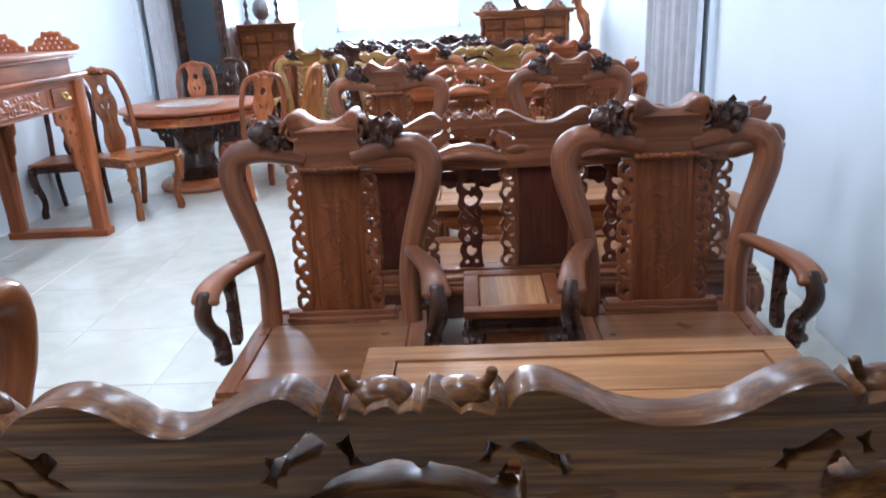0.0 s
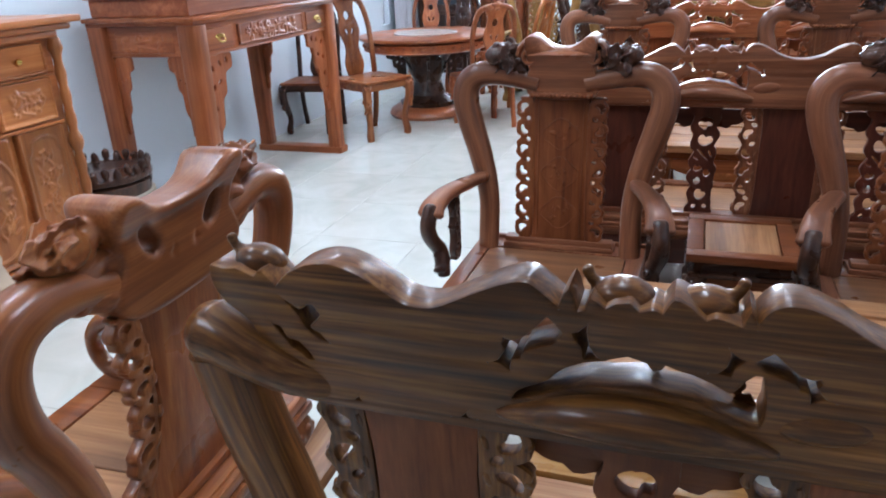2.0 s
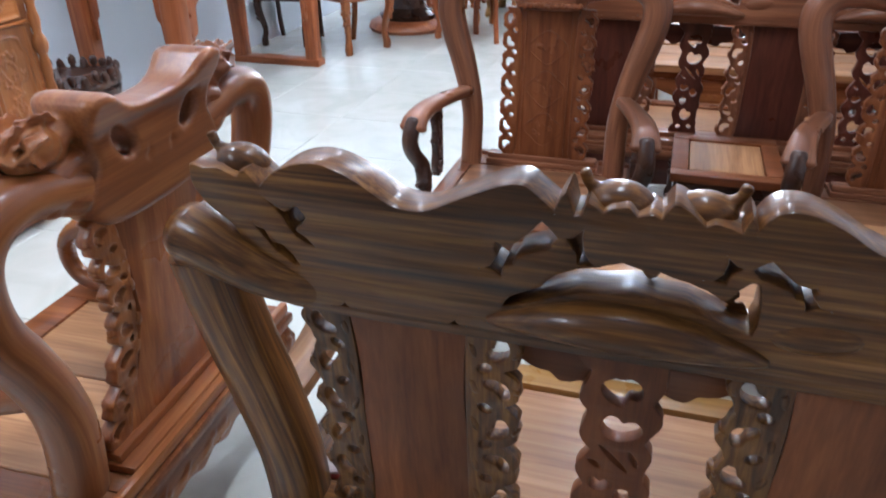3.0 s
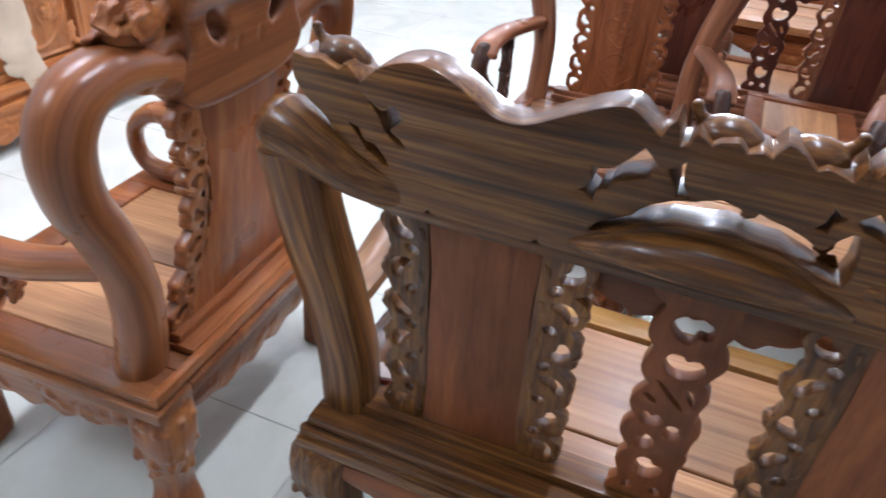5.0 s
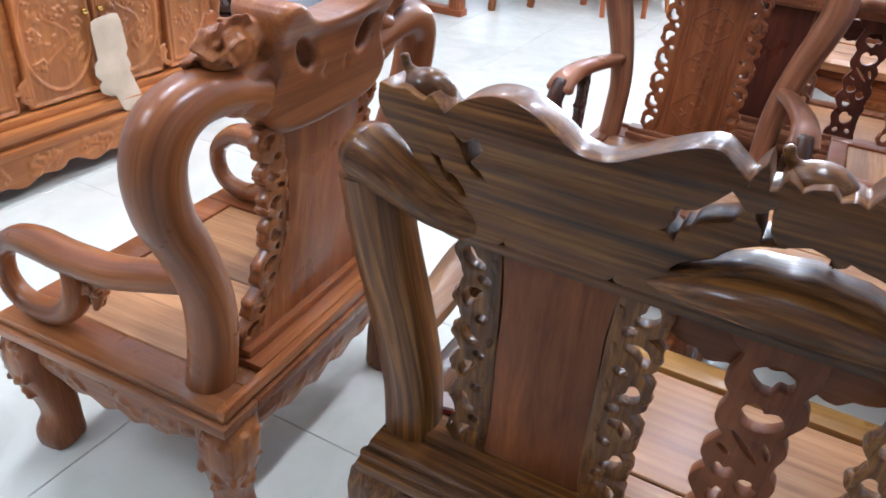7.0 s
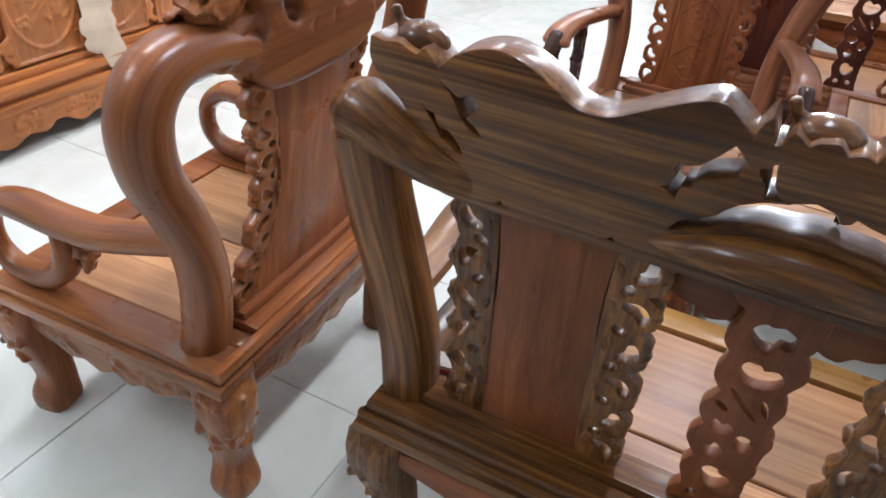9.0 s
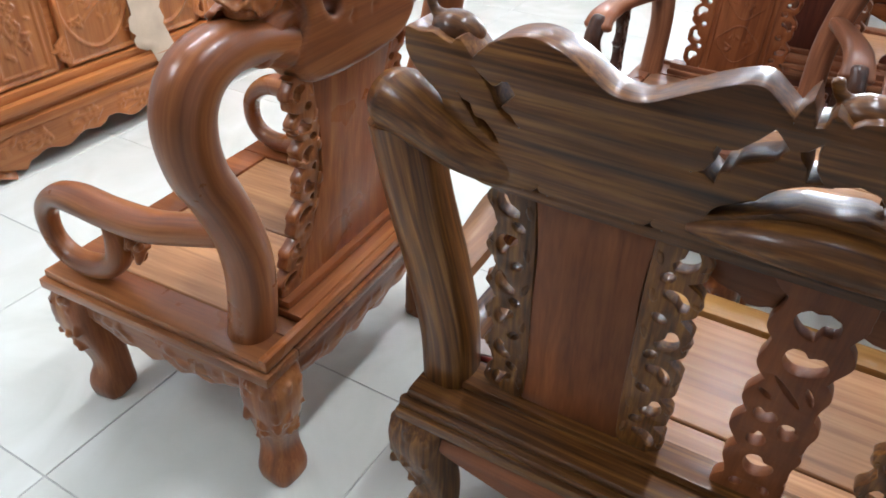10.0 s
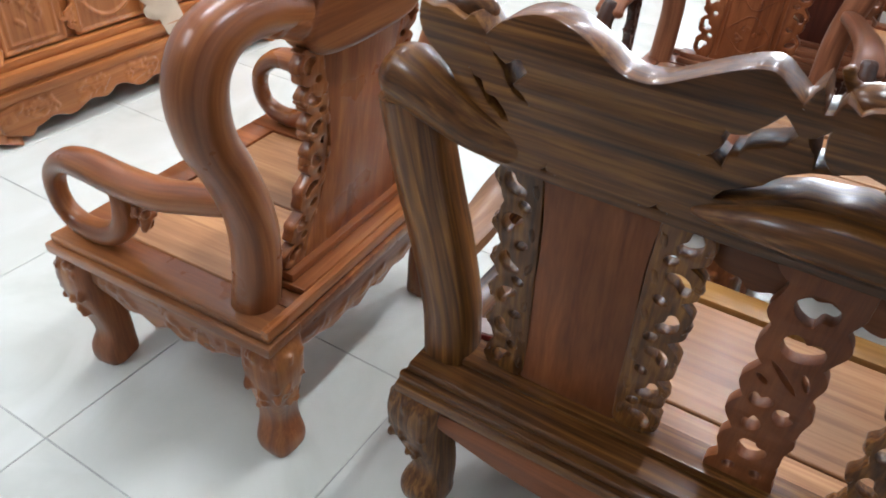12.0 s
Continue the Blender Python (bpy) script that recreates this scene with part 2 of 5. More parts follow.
class Geo:
    """Collects the vertices and faces of one mesh."""

    def __init__(self):
        self.v, self.f = [], []

    def add(self, verts, faces, m=None):
        k = len(self.v)
        self.v += [tuple(m @ Vector(p)) if m else tuple(p) for p in verts]
        self.f += [[i + k for i in f] for f in faces]
        return self

    def bm(self, bm, m=None):
        bm.verts.index_update()
        self.add([v.co for v in bm.verts], [[v.index for v in f.verts] for f in bm.faces], m)
        bm.free()
        return self

    def mesh(self, me, m=None):
        self.add([v.co for v in me.vertices], [list(p.vertices) for p in me.polygons], m)
        bpy.data.meshes.remove(me)
        return self

    def box(self, x0, x1, y0, y1, z0, z1, bevel=0.004, m=None, seg=1):
        bm = bmesh.new()
        bmesh.ops.create_cube(bm, size=1, matrix=Matrix.Translation(((x0 + x1) / 2, (y0 + y1) / 2, (z0 + z1) / 2)) @ Matrix.Diagonal((x1 - x0, y1 - y0, z1 - z0, 1)))
        if bevel:
            bmesh.ops.bevel(bm, geom=list(bm.edges), offset=min(bevel, 0.45 * min(x1 - x0, y1 - y0, z1 - z0)), segments=seg, affect="EDGES", profile=0.6)
        return self.bm(bm, m)

    def sweep(self, path, radii, n=12, up=(0, 0, 1), power=2.0, caps=True, rounded=True):
        """A tube along the path; radii: one (a, b) a point, a across, b along up."""
        path = [Vector(p) for p in path]
        rings, up = [], Vector(up)
        pts, rad = list(path), [tuple(r) for r in radii]
        if rounded and caps:
            d0, d1 = (path[0] - path[1]).normalized(), (path[-1] - path[-2]).normalized()
            for q, w in ((0.45, 0.86), (0.62, 0.5)):
                pts.insert(0, path[0] + d0 * q * min(radii[0]))
                rad.insert(0, (radii[0][0] * w, radii[0][1] * w))
                pts.append(path[-1] + d1 * q * min(radii[-1]))
                rad.append((radii[-1][0] * w, radii[-1][1] * w))
        for i, p in enumerate(pts):
            t = (pts[min(i + 1, len(pts) - 1)] - pts[max(i - 1, 0)]).normalized()
            side = t.cross(up)
            side = side.normalized() if side.length > 1e-4 else Vector((1, 0, 0))
            up = side.cross(t).normalized()
            a, b = rad[i]
            ring = []
            for k in range(n):
                th = 2 * math.pi * k / n
                c, s = math.cos(th), math.sin(th)
                c, s = math.copysign(abs(c) ** (2 / power), c), math.copysign(abs(s) ** (2 / power), s)
                ring.append(p + side * a * c + up * b * s)
            rings.append(ring)
        verts = [v for r in rings for v in r]
        faces = [[i * n + k, i * n + (k + 1) % n, (i + 1) * n + (k + 1) % n, (i + 1) * n + k] for i in range(len(rings) - 1) for k in range(n)]
        if caps:
            faces += [list(range(n))[::-1], [(len(rings) - 1) * n + k for k in range(n)]]
        return self.add(verts, faces)

    def lathe(self, profile, n=20, m=None):
        verts = [(r * math.cos(2 * math.pi * k / n), r * math.sin(2 * math.pi * k / n), z) for r, z in profile for k in range(n)]
        faces = [[i * n + k, i * n + (k + 1) % n, (i + 1) * n + (k + 1) % n, (i + 1) * n + k] for i in range(len(profile) - 1) for k in range(n)]
        faces += [list(range(n))[::-1], [(len(profile) - 1) * n + k for k in range(n)]]
        return self.add(verts, faces, m)

    def blob(self, c, s, amp=0.0, freq=14.0, detail=2, turn=None):
        bm = bmesh.new()
        bmesh.ops.create_icosphere(bm, subdivisions=detail, radius=1)
        for v in bm.verts:
            if amp:
                v.co *= 1 + amp * noise.noise(v.co * freq * 0.12 + Vector(c) * 17)
            v.co = Vector((v.co.x * s[0], v.co.y * s[1], v.co.z * s[2]))
        m = Matrix.Translation(c)
        if turn:
            m = m @ Euler(turn).to_matrix().to_4x4()
        return self.bm(bm, m)

    def fret(self, outline, holes, y0, y1, bevel=0.003, m=None):
        """A sawn board: an outline in x, z with holes, from y0 to y1, its edges eased."""
        cu = bpy.data.curves.new("fret", "CURVE")
        cu.dimensions, cu.fill_mode = "2D", "BOTH"
        cu.extrude, cu.bevel_depth, cu.bevel_resolution, cu.offset = max((y1 - y0) / 2 - bevel, 0.001), bevel, 1, 0.0
        for loop in [outline] + list(holes):
            loop = eased(loop)
            sp = cu.splines.new("POLY")
            sp.points.add(len(loop) - 1)
            for p, q in zip(sp.points, loop):
                p.co = (q[0], q[1], 0, 1)
            sp.use_cyclic_u = True
        ob = bpy.data.objects.new("fret", cu)
        me = bpy.data.meshes.new_from_object(ob)
        bpy.data.objects.remove(ob)
        bpy.data.curves.remove(cu)
        bm = bmesh.new()
        bm.from_mesh(me)
        bmesh.ops.remove_doubles(bm, verts=bm.verts, dist=2e-5)
        bpy.data.meshes.remove(me)
        flat = Matrix(((1, 0, 0, 0), (0, 0, -1, (y0 + y1) / 2), (0, 1, 0, 0), (0, 0, 0, 1)))
        return self.bm(bm, (m if m else Matrix()) @ flat)

    def bend(self, fn):
        self.v = [tuple(fn(Vector(p))) for p in self.v]
        return self

    def data(self, name, mat, smooth=38):
        me = bpy.data.meshes.new(name)
        me.from_pydata(self.v, [], self.f)
        me.validate()
        me.materials.append(mat)
        if smooth:
            me.shade_smooth()
            me.set_sharp_from_angle(angle=radians(smooth))
        return me


def part(name, geo, mat, parent, label="", smooth=38):
    ob = new(name, geo.data(name, mat, smooth) if isinstance(geo, Geo) else geo)
    ob.parent = parent
    if label:
        ob["label"] = label
    return ob


def thing(name, label, category, group="", m=None):
    ob = new(name)
    ob.empty_display_size = 0.1
    if m:
        ob.matrix_world = m
    return tagged(ob, label, category, group)


def solid(name, geo, mat, label, category="", kind="", smooth=38, group=""):
    return tagged(new(name, geo.data(name, mat, smooth)), label, category, group, kind)


def fuse(geo, voxel=0.004, soft=1):
    """One closed carved skin out of overlapping lumps."""
    me = bpy.data.meshes.new("lumps")
    me.from_pydata(geo.v, [], geo.f)
    ob = new("lumps", me)
    mod = ob.modifiers.new("skin", "REMESH")
    mod.mode, mod.voxel_size = "VOXEL", voxel
    bpy.context.view_layer.update()
    out = bpy.data.meshes.new_from_object(ob.evaluated_get(bpy.context.evaluated_depsgraph_get()))
    bpy.data.objects.remove(ob)
    bpy.data.meshes.remove(me)
    bm = bmesh.new()
    bm.from_mesh(out)
    bpy.data.meshes.remove(out)
    for _ in range(soft):
        bmesh.ops.smooth_vert(bm, verts=bm.verts, factor=0.5, use_axis_x=True, use_axis_y=True, use_axis_z=True)
    return Geo().bm(bm)


def bent(name, path, radii, n, up, power, mat, parent, label="", rounded=False):
    """A part swept along a curve, whose grain follows the curve."""
    g = Geo().sweep(path, radii, n, up, power, rounded=rounded)
    v = np.array(g.v).reshape(-1, n, 3)
    mid = v.mean(axis=1)
    run = np.concatenate([[0], np.cumsum(np.linalg.norm(np.diff(mid, axis=0), axis=1))])
    far = np.linalg.norm(v - mid[:, None], axis=2)
    th = np.arange(n) * 2 * math.pi / n
    grain = np.stack([np.repeat(run[:, None], n, 1), far * np.cos(th), far * np.sin(th)], axis=2)
    me = g.data(name, mat, 60)
    me.attributes.new("grain", "FLOAT_VECTOR", "POINT").data.foreach_set("vector", grain.ravel())
    return part(name, me, mat, parent, label)


def mirror(geo):
    g = Geo()
    g.v = [(-x, y, z) for x, y, z in geo.v]
    g.f = [f[::-1] for f in geo.f]
    return g


def carve(geo, c, r, seed, count=9, leaf=True):
    """A clump of carved fruit, buds and curled leaves."""
    rng = random.Random(seed)
    for k in range(count):
        d = Vector((rng.uniform(-1, 1), rng.uniform(-1, 1), rng.uniform(-1, 1)))
        p = Vector(c) + Vector((d.x * r[0], d.y * r[1], d.z * r[2])) * 0.75
        s = rng.uniform(0.22, 0.42) * max(r)
        geo.blob(p, (s, s * rng.uniform(0.7, 1), s * rng.uniform(0.7, 1.1)), 0.5, 20, 2, (rng.random() * 3, rng.random() * 3, 0))
    if leaf:
        for k in range(count // 2):
            a = rng.uniform(0, 6.28)
            p = Vector(c) + Vector((math.cos(a) * r[0], rng.uniform(-.5, .5) * r[1], math.sin(a) * r[2])) * 0.8
            leaf_blade(geo, p, 0.55 * max(r), (rng.uniform(-.7, .7), a, rng.uniform(-.6, .6)))
    return geo


def leaf_blade(geo, p, size, turn, lobes=3):
    """A carved leaf with toothed edge, folded on its midrib."""
    n = lobes * 4
    right = []
    for k in range(n + 1):
        t = k / n
        w = math.sin(math.pi * min(1, t * 1.02)) ** 0.7 * 0.42 * (0.72 + 0.28 * abs(math.cos(t * lobes * math.pi)))
        right.append((t - 0.1, w))
    verts, faces = [], []
    for lift in (0.05, -0.05):
        for t, w in right:
            verts += [(t * size, w * size, (lift + 0.12 * w) * size), (t * size, 0, (lift - 0.05) * size), (t * size, -w * size, (lift + 0.12 * w) * size)]
    m3 = (n + 1) * 3
    for k in range(n):
        for s in (0, 1):
            a = k * 3 + s
            faces.append([a, a + 3, a + 4, a + 1])
            faces.append([m3 + a, m3 + a + 1, m3 + a + 4, m3 + a + 3])
        a = k * 3
        faces.append([a, m3 + a, m3 + a + 3, a + 3])
        faces.append([a + 2, a + 5, m3 + a + 5, m3 + a + 2])
    return geo.add(verts, faces, Matrix.Translation(p) @ Euler(turn).to_matrix().to_4x4())

# ---- room ----


def wall_x(name, x0, x1, openings, label):
    """A wall along y between x0 and x1, with openings (y0, y1, z0, z1)."""
    g, y = Geo(), ROOM_F - 0.2
    for a, b, c, d in openings:
        g.box(x0, x1, y, a, 0, ROOM_H, 0)
        if c > 0:
            g.box(x0, x1, a, b, 0, c, 0)
        g.box(x0, x1, a, b, d, ROOM_H, 0)
        y = b
    g.box(x0, x1, y, ROOM_B + 0.2, 0, ROOM_H, 0)
    return solid(name, g, WALL, label, kind="structure", smooth=0)


def wall_y(name, y0, y1, openings, label):
    g, x = Geo(), ROOM_L
    for a, b, c, d in openings:
        g.box(x, a, y0, y1, 0, ROOM_H, 0)
        if c > 0:
            g.box(a, b, y0, y1, 0, c, 0)
        g.box(a, b, y0, y1, d, ROOM_H, 0)
        x = b
    g.box(x, ROOM_R, y0, y1, 0, ROOM_H, 0)
    return solid(name, g, WALL, label, kind="structure", smooth=0)


wall_x("wall_west", ROOM_L - 0.2, ROOM_L, [(7.38, 7.58, 0.7, 2.5)], "bluish white painted plaster wall behind the altar table")
wall_x("wall_east", ROOM_R, ROOM_R + 0.2, [(4.27, 4.5, 0.6, 2.6)], "bluish white painted plaster wall with a curtained window")
wall_y("wall_north", ROOM_B, ROOM_B + 0.2, [(-3.18, -2.76, 0.9, 2.9), (-2.19, -0.18, 1.15, 2.9), (0.62, 1.15, 0.9, 2.9)], "pale end wall with a large bright window")
# South wall is unseen: added without openings to keep daylight out from behind.
wall_y("wall_south", ROOM_F - 0.2, ROOM_F, [], "unseen white wall closing the near end of the room")
solid("ceiling", Geo().box(ROOM_L - 0.2, ROOM_R + 0.2, ROOM_F - 0.2, ROOM_B + 0.2, ROOM_H, ROOM_H + 0.2, 0), CEIL, "plain white painted ceiling", kind="structure", smooth=0)
solid("column", Geo().box(ROOM_R - 0.09, ROOM_R + 0.01, 1.75, 2.4, 0, ROOM_H, 0.006), WALL, "bluish white plastered pier on the wall", kind="structure")
floor_ob = solid("floor", Geo().box(ROOM_L - 0.2, ROOM_R + 0.2, ROOM_F - 0.2, ROOM_B + 0.2, -0.1, -0.0025, 0), GROUT, "polished cream floor tiles with thin grey joints", kind="structure", smooth=0)


def window(name, m, w, h, label, bars=2):
    win = tagged(new(name), label, "window", "", "structure")
    win.matrix_world = m
    g = Geo()
    for s in (-1, 1):
        g.box(s * (w / 2 - 0.025) - 0.025, s * (w / 2 - 0.025) + 0.025, -0.04, 0.04, 0, h, 0.004)
    g.box(-w / 2, w / 2, -0.04, 0.04, 0, 0.05, 0.004).box(-w / 2, w / 2, -0.04, 0.04, h - 0.05, h, 0.004)
    for k in range(1, bars):
        x = -w / 2 + w * k / bars
        g.box(x - 0.02, x + 0.02, -0.035, 0.035, 0.05, h - 0.05, 0.004)
    part("window_frame", g, PALE, win)
    return win


window("window_1", pose(-1.185, ROOM_B + 0.08, 1.15), 2.01, 1.75, "wide window flooded with white daylight", 1)
window("window_2", pose(ROOM_R + 0.1, 4.385, 0.6, 0, 0, 90), 0.23, 2.0, "narrow bright window beside a grey curtain", 1)
window("window_3", pose(ROOM_L - 0.1, 7.48, 0.7, 0, 0, 90), 0.2, 1.8, "bright window behind a pale curtain", 1)
window("window_4", pose(-2.97, ROOM_B + 0.08, 0.9), 0.42, 2.0, "narrow bright window in the end wall", 1)
window("window_5", pose(0.885, ROOM_B + 0.08, 0.9), 0.53, 2.0, "narrow bright window in the end wall with one bar", 2)
g = Geo().box(-8, 6, ROOM_B + 1.5, ROOM_B + 1.6, -0.2, 6, 0)
solid("backdrop", g, GLOW, "overexposed white daylight outside the window", kind="structure", smooth=0)
g = Geo().box(ROOM_R + 1.2, ROOM_R + 1.3, 3, 10, -0.2, 6, 0)
solid("backdrop", g, GLOW, "overexposed white daylight outside the window", kind="structure", smooth=0)
g = Geo().box(ROOM_L - 1.3, ROOM_L - 1.2, 5, 11, -0.2, 6, 0)
solid("backdrop", g, GLOW, "overexposed white daylight outside the window", kind="structure", smooth=0)
solid("ground", Geo().box(-60, 60, -60, 60, -0.3, -0.2, 0), GROUT, "grey paved ground outside the shop", kind="structure", smooth=0)


def curtain(name, x, y0, y1, z0, z1, folds, label):
    verts, faces, n = [], [], folds * 8
    for k in range(n + 1):
        t = k / n
        y = y0 + (y1 - y0) * t
        dx = 0.035 * math.sin(t * folds * 2 * math.pi) + 0.012 * math.sin(t * 17)
        verts += [(x + dx, y, z1), (x + dx * 1.3, y + 0.01 * math.sin(t * 23), z0)]
        verts += [(x + dx + 0.006, y, z1), (x + dx * 1.3 + 0.006, y + 0.01 * math.sin(t * 23), z0)]
    for k in range(n):
        a = 4 * k
        faces += [[a, a + 4, a + 5, a + 1], [a + 2, a + 3, a + 7, a + 6]]
    return solid(name, Geo().add(verts, faces), CLOTH, label, "curtain", smooth=80)


curtain("curtain", ROOM_R - 0.09, 4.48, 5.75, 0.25, 3.0, 9, "grey hanging curtain gathered beside the window")
curtain("curtain", ROOM_L + 0.09, 7.55, 8.45, 0.25, 3.0, 7, "grey hanging curtain gathered beside the window")


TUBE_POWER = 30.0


# Ceiling fixtures are out of view; highlights on the wood point to them.
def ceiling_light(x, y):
    lamp = thing("ceiling_light", "unseen white fluorescent tube lamp on the ceiling", "ceiling light", "ceiling tubes", pose(x, y, ROOM_H))
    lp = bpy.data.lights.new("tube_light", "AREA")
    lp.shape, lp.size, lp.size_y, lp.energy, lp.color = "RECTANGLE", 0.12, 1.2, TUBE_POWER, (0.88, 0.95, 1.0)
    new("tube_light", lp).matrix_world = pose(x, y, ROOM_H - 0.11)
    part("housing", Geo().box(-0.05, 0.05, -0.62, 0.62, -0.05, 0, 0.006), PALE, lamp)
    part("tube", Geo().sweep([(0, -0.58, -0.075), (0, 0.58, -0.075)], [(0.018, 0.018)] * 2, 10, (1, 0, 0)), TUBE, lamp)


# The tube at y -1.6 is added to brighten the near chair's side.
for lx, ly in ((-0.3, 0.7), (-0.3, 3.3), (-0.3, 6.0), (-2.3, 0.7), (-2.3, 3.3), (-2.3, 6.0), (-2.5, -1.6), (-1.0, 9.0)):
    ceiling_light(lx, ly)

# ---- furniture kinds ----


def cabriole(h, r=0.05, out=0.02, slim=False):
    """A square bow leg that stands at the origin: carved knee towards +x, +y, thin ankle, spread foot."""
    path = smooth_path([(0, 0, h), (out * 0.9, out * 0.9, h * 0.86), (out * 0.8, out * 0.8, h * 0.68), (0, 0, h * 0.42), (-out * 0.2, -out * 0.2, h * 0.26), (out * 0.2, out * 0.2, h * 0.1), (out * 0.1, out * 0.1, 0.0)], 4)
    prof = [1.05, 1.12, 0.95, 0.7, 0.66, 0.84, 0.78] if slim else [1.08, 1.16, 1.05, 0.84, 0.8, 1.0, 0.94]
    rad = smooth_path([(p, p) for p in prof], 4)
    g = Geo().sweep(path, [(r * q[0], r * q[1]) for q in rad], 20, (1, 0, 0), 3.6, rounded=False)
    rng = random.Random(4)
    for k in range(26):
        f = rng.uniform(0.5, 0.97)
        z, u = h * f, rng.uniform(-0.75, 0.85) * r * (1 if f > 0.7 else 0.5)
        p = (out * 0.8 + r * (1.04 if f > 0.65 else 0.86), out * 0.8 + u, z) if k % 2 else (out * 0.8 + u, out * 0.8 + r * (1.04 if f > 0.65 else 0.86), z)
        s = rng.uniform(0.006, 0.012)
        g.blob(p, (s, s, s * rng.uniform(1.0, 2.0)), 0.4, 20, 1, (rng.uniform(-0.8, 0.8), rng.uniform(-0.8, 0.8), 0))
    for k in range(4):
        g.blob((out * 0.7 + r * 0.92, out * 0.7 + r * 0.92, h * (0.64 + 0.09 * k)), (0.01, 0.01, 0.014), 0.3, 20, 1)
    return fuse(g, 0.004)


def apron(w, z0, z1, y0, y1, seed=1, carved=True):
    """A scalloped board under a seat with low carving."""
    n, pts = 24, []
    for k in range(n + 1):
        t = k / n
        u = abs(2 * t - 1)
        z = z0 + (z1 - z0) * (0.1 + 0.55 * u ** 3) + 0.012 * math.cos(t * 6 * math.pi * 2) * (1 - u)
        pts.append((-w / 2 + w * t, z))
    g = Geo().fret(pts + [(w / 2, z1), (-w / 2, z1)], [], y0, y1, 0.003)
    if carved:
        rng = random.Random(seed)
        for s in (y0, y1):
            for k in range(int(w * 40)):
                x = rng.uniform(-0.42, 0.42) * w
                u = abs(2 * x / w)
                z = z0 + (z1 - z0) * (0.42 + 0.4 * u ** 3) + rng.uniform(-0.012, 0.012)
                g.blob((x, s, z), (rng.uniform(0.008, 0.02), 0.006, rng.uniform(0.006, 0.012)), 0.3, 20, 1, (0, rng.uniform(-1, 1), 0))
        g = fuse(g, 0.0045)
    return g


def fringe(w, h, seed=0, bumps=6):
    """A strip of pierced scrollwork: straight at x = 0, lobed at x = w."""
    rng = random.Random(seed)
    n, edge, holes = bumps * 12, [], []
    p = h / bumps
    for k in range(n + 1):
        t = k / n
        u = t * bumps + 0.12 * math.sin(t * 9 + seed)
        q = 0.68 + 0.32 * abs(math.sin(math.pi * u)) ** 0.6 + 0.05 * math.sin(u * math.pi * 4 + seed)
        edge.append((w * q, h * t))
    for k in range(bumps):
        z = h * (k + 0.5) / bumps
        tilt = (0.85 if k % 2 else -0.7) + rng.uniform(-0.2, 0.2)
        cut = [(1.0, 0.0), (0.75, 0.55), (0.2, 0.85), (-0.4, 0.75), (-0.9, 0.2), (-0.55, -0.25), (0.1, -0.1), (0.6, -0.3)]
        if k % 2:
            cut = [(x, -y) for x, y in cut[::-1]]
        rx, ry = w * 0.37, p * 0.36
        c, sn = math.cos(tilt), math.sin(tilt)
        holes.append([(w * 0.53 + rx * x * c - ry * y * sn, z + rx * x * sn + ry * y * c) for x, y in smooth_closed(cut, 2)])
        if k:
            holes.append(ellipse(w * 0.34, z - p * 0.48, w * 0.2, p * 0.15, 8, tilt * 0.7))
    g = Geo().fret([(-0.002, 0)] + edge + [(-0.002, h)], holes, -0.013, 0.013, 0.0022)
    for k in range(bumps):
        z = h * (k + 0.5) / bumps
        g.blob((w * 0.95, 0, z + rng.uniform(-0.006, 0.006)), (0.0075, 0.0165, 0.011), 0.3, 20, 2, (0, rng.uniform(-0.6, 0.6), 0))
        g.blob((w * 0.12, -0.011, z + rng.uniform(-0.01, 0.01)), (0.006, 0.005, 0.016), 0.3, 20, 2, (0, rng.uniform(-0.4, 0.4), 0))
    return g


def tongue_hole(cx, cz, rx, rz, at, depth=0.75):
    """A rounded cut-out with a pointed leaf tongue reaching into it."""
    pts = []
    for k in range(22):
        t = k * 2 * math.pi / 22
        d = abs((t - at + math.pi) % (2 * math.pi) - math.pi)
        q = 1 - depth * max(0, 1 - d / 0.5) + 0.05 * math.sin(3 * t + at)
        pts.append((cx + rx * q * math.cos(t), cz + rz * q * math.sin(t)))
    return pts


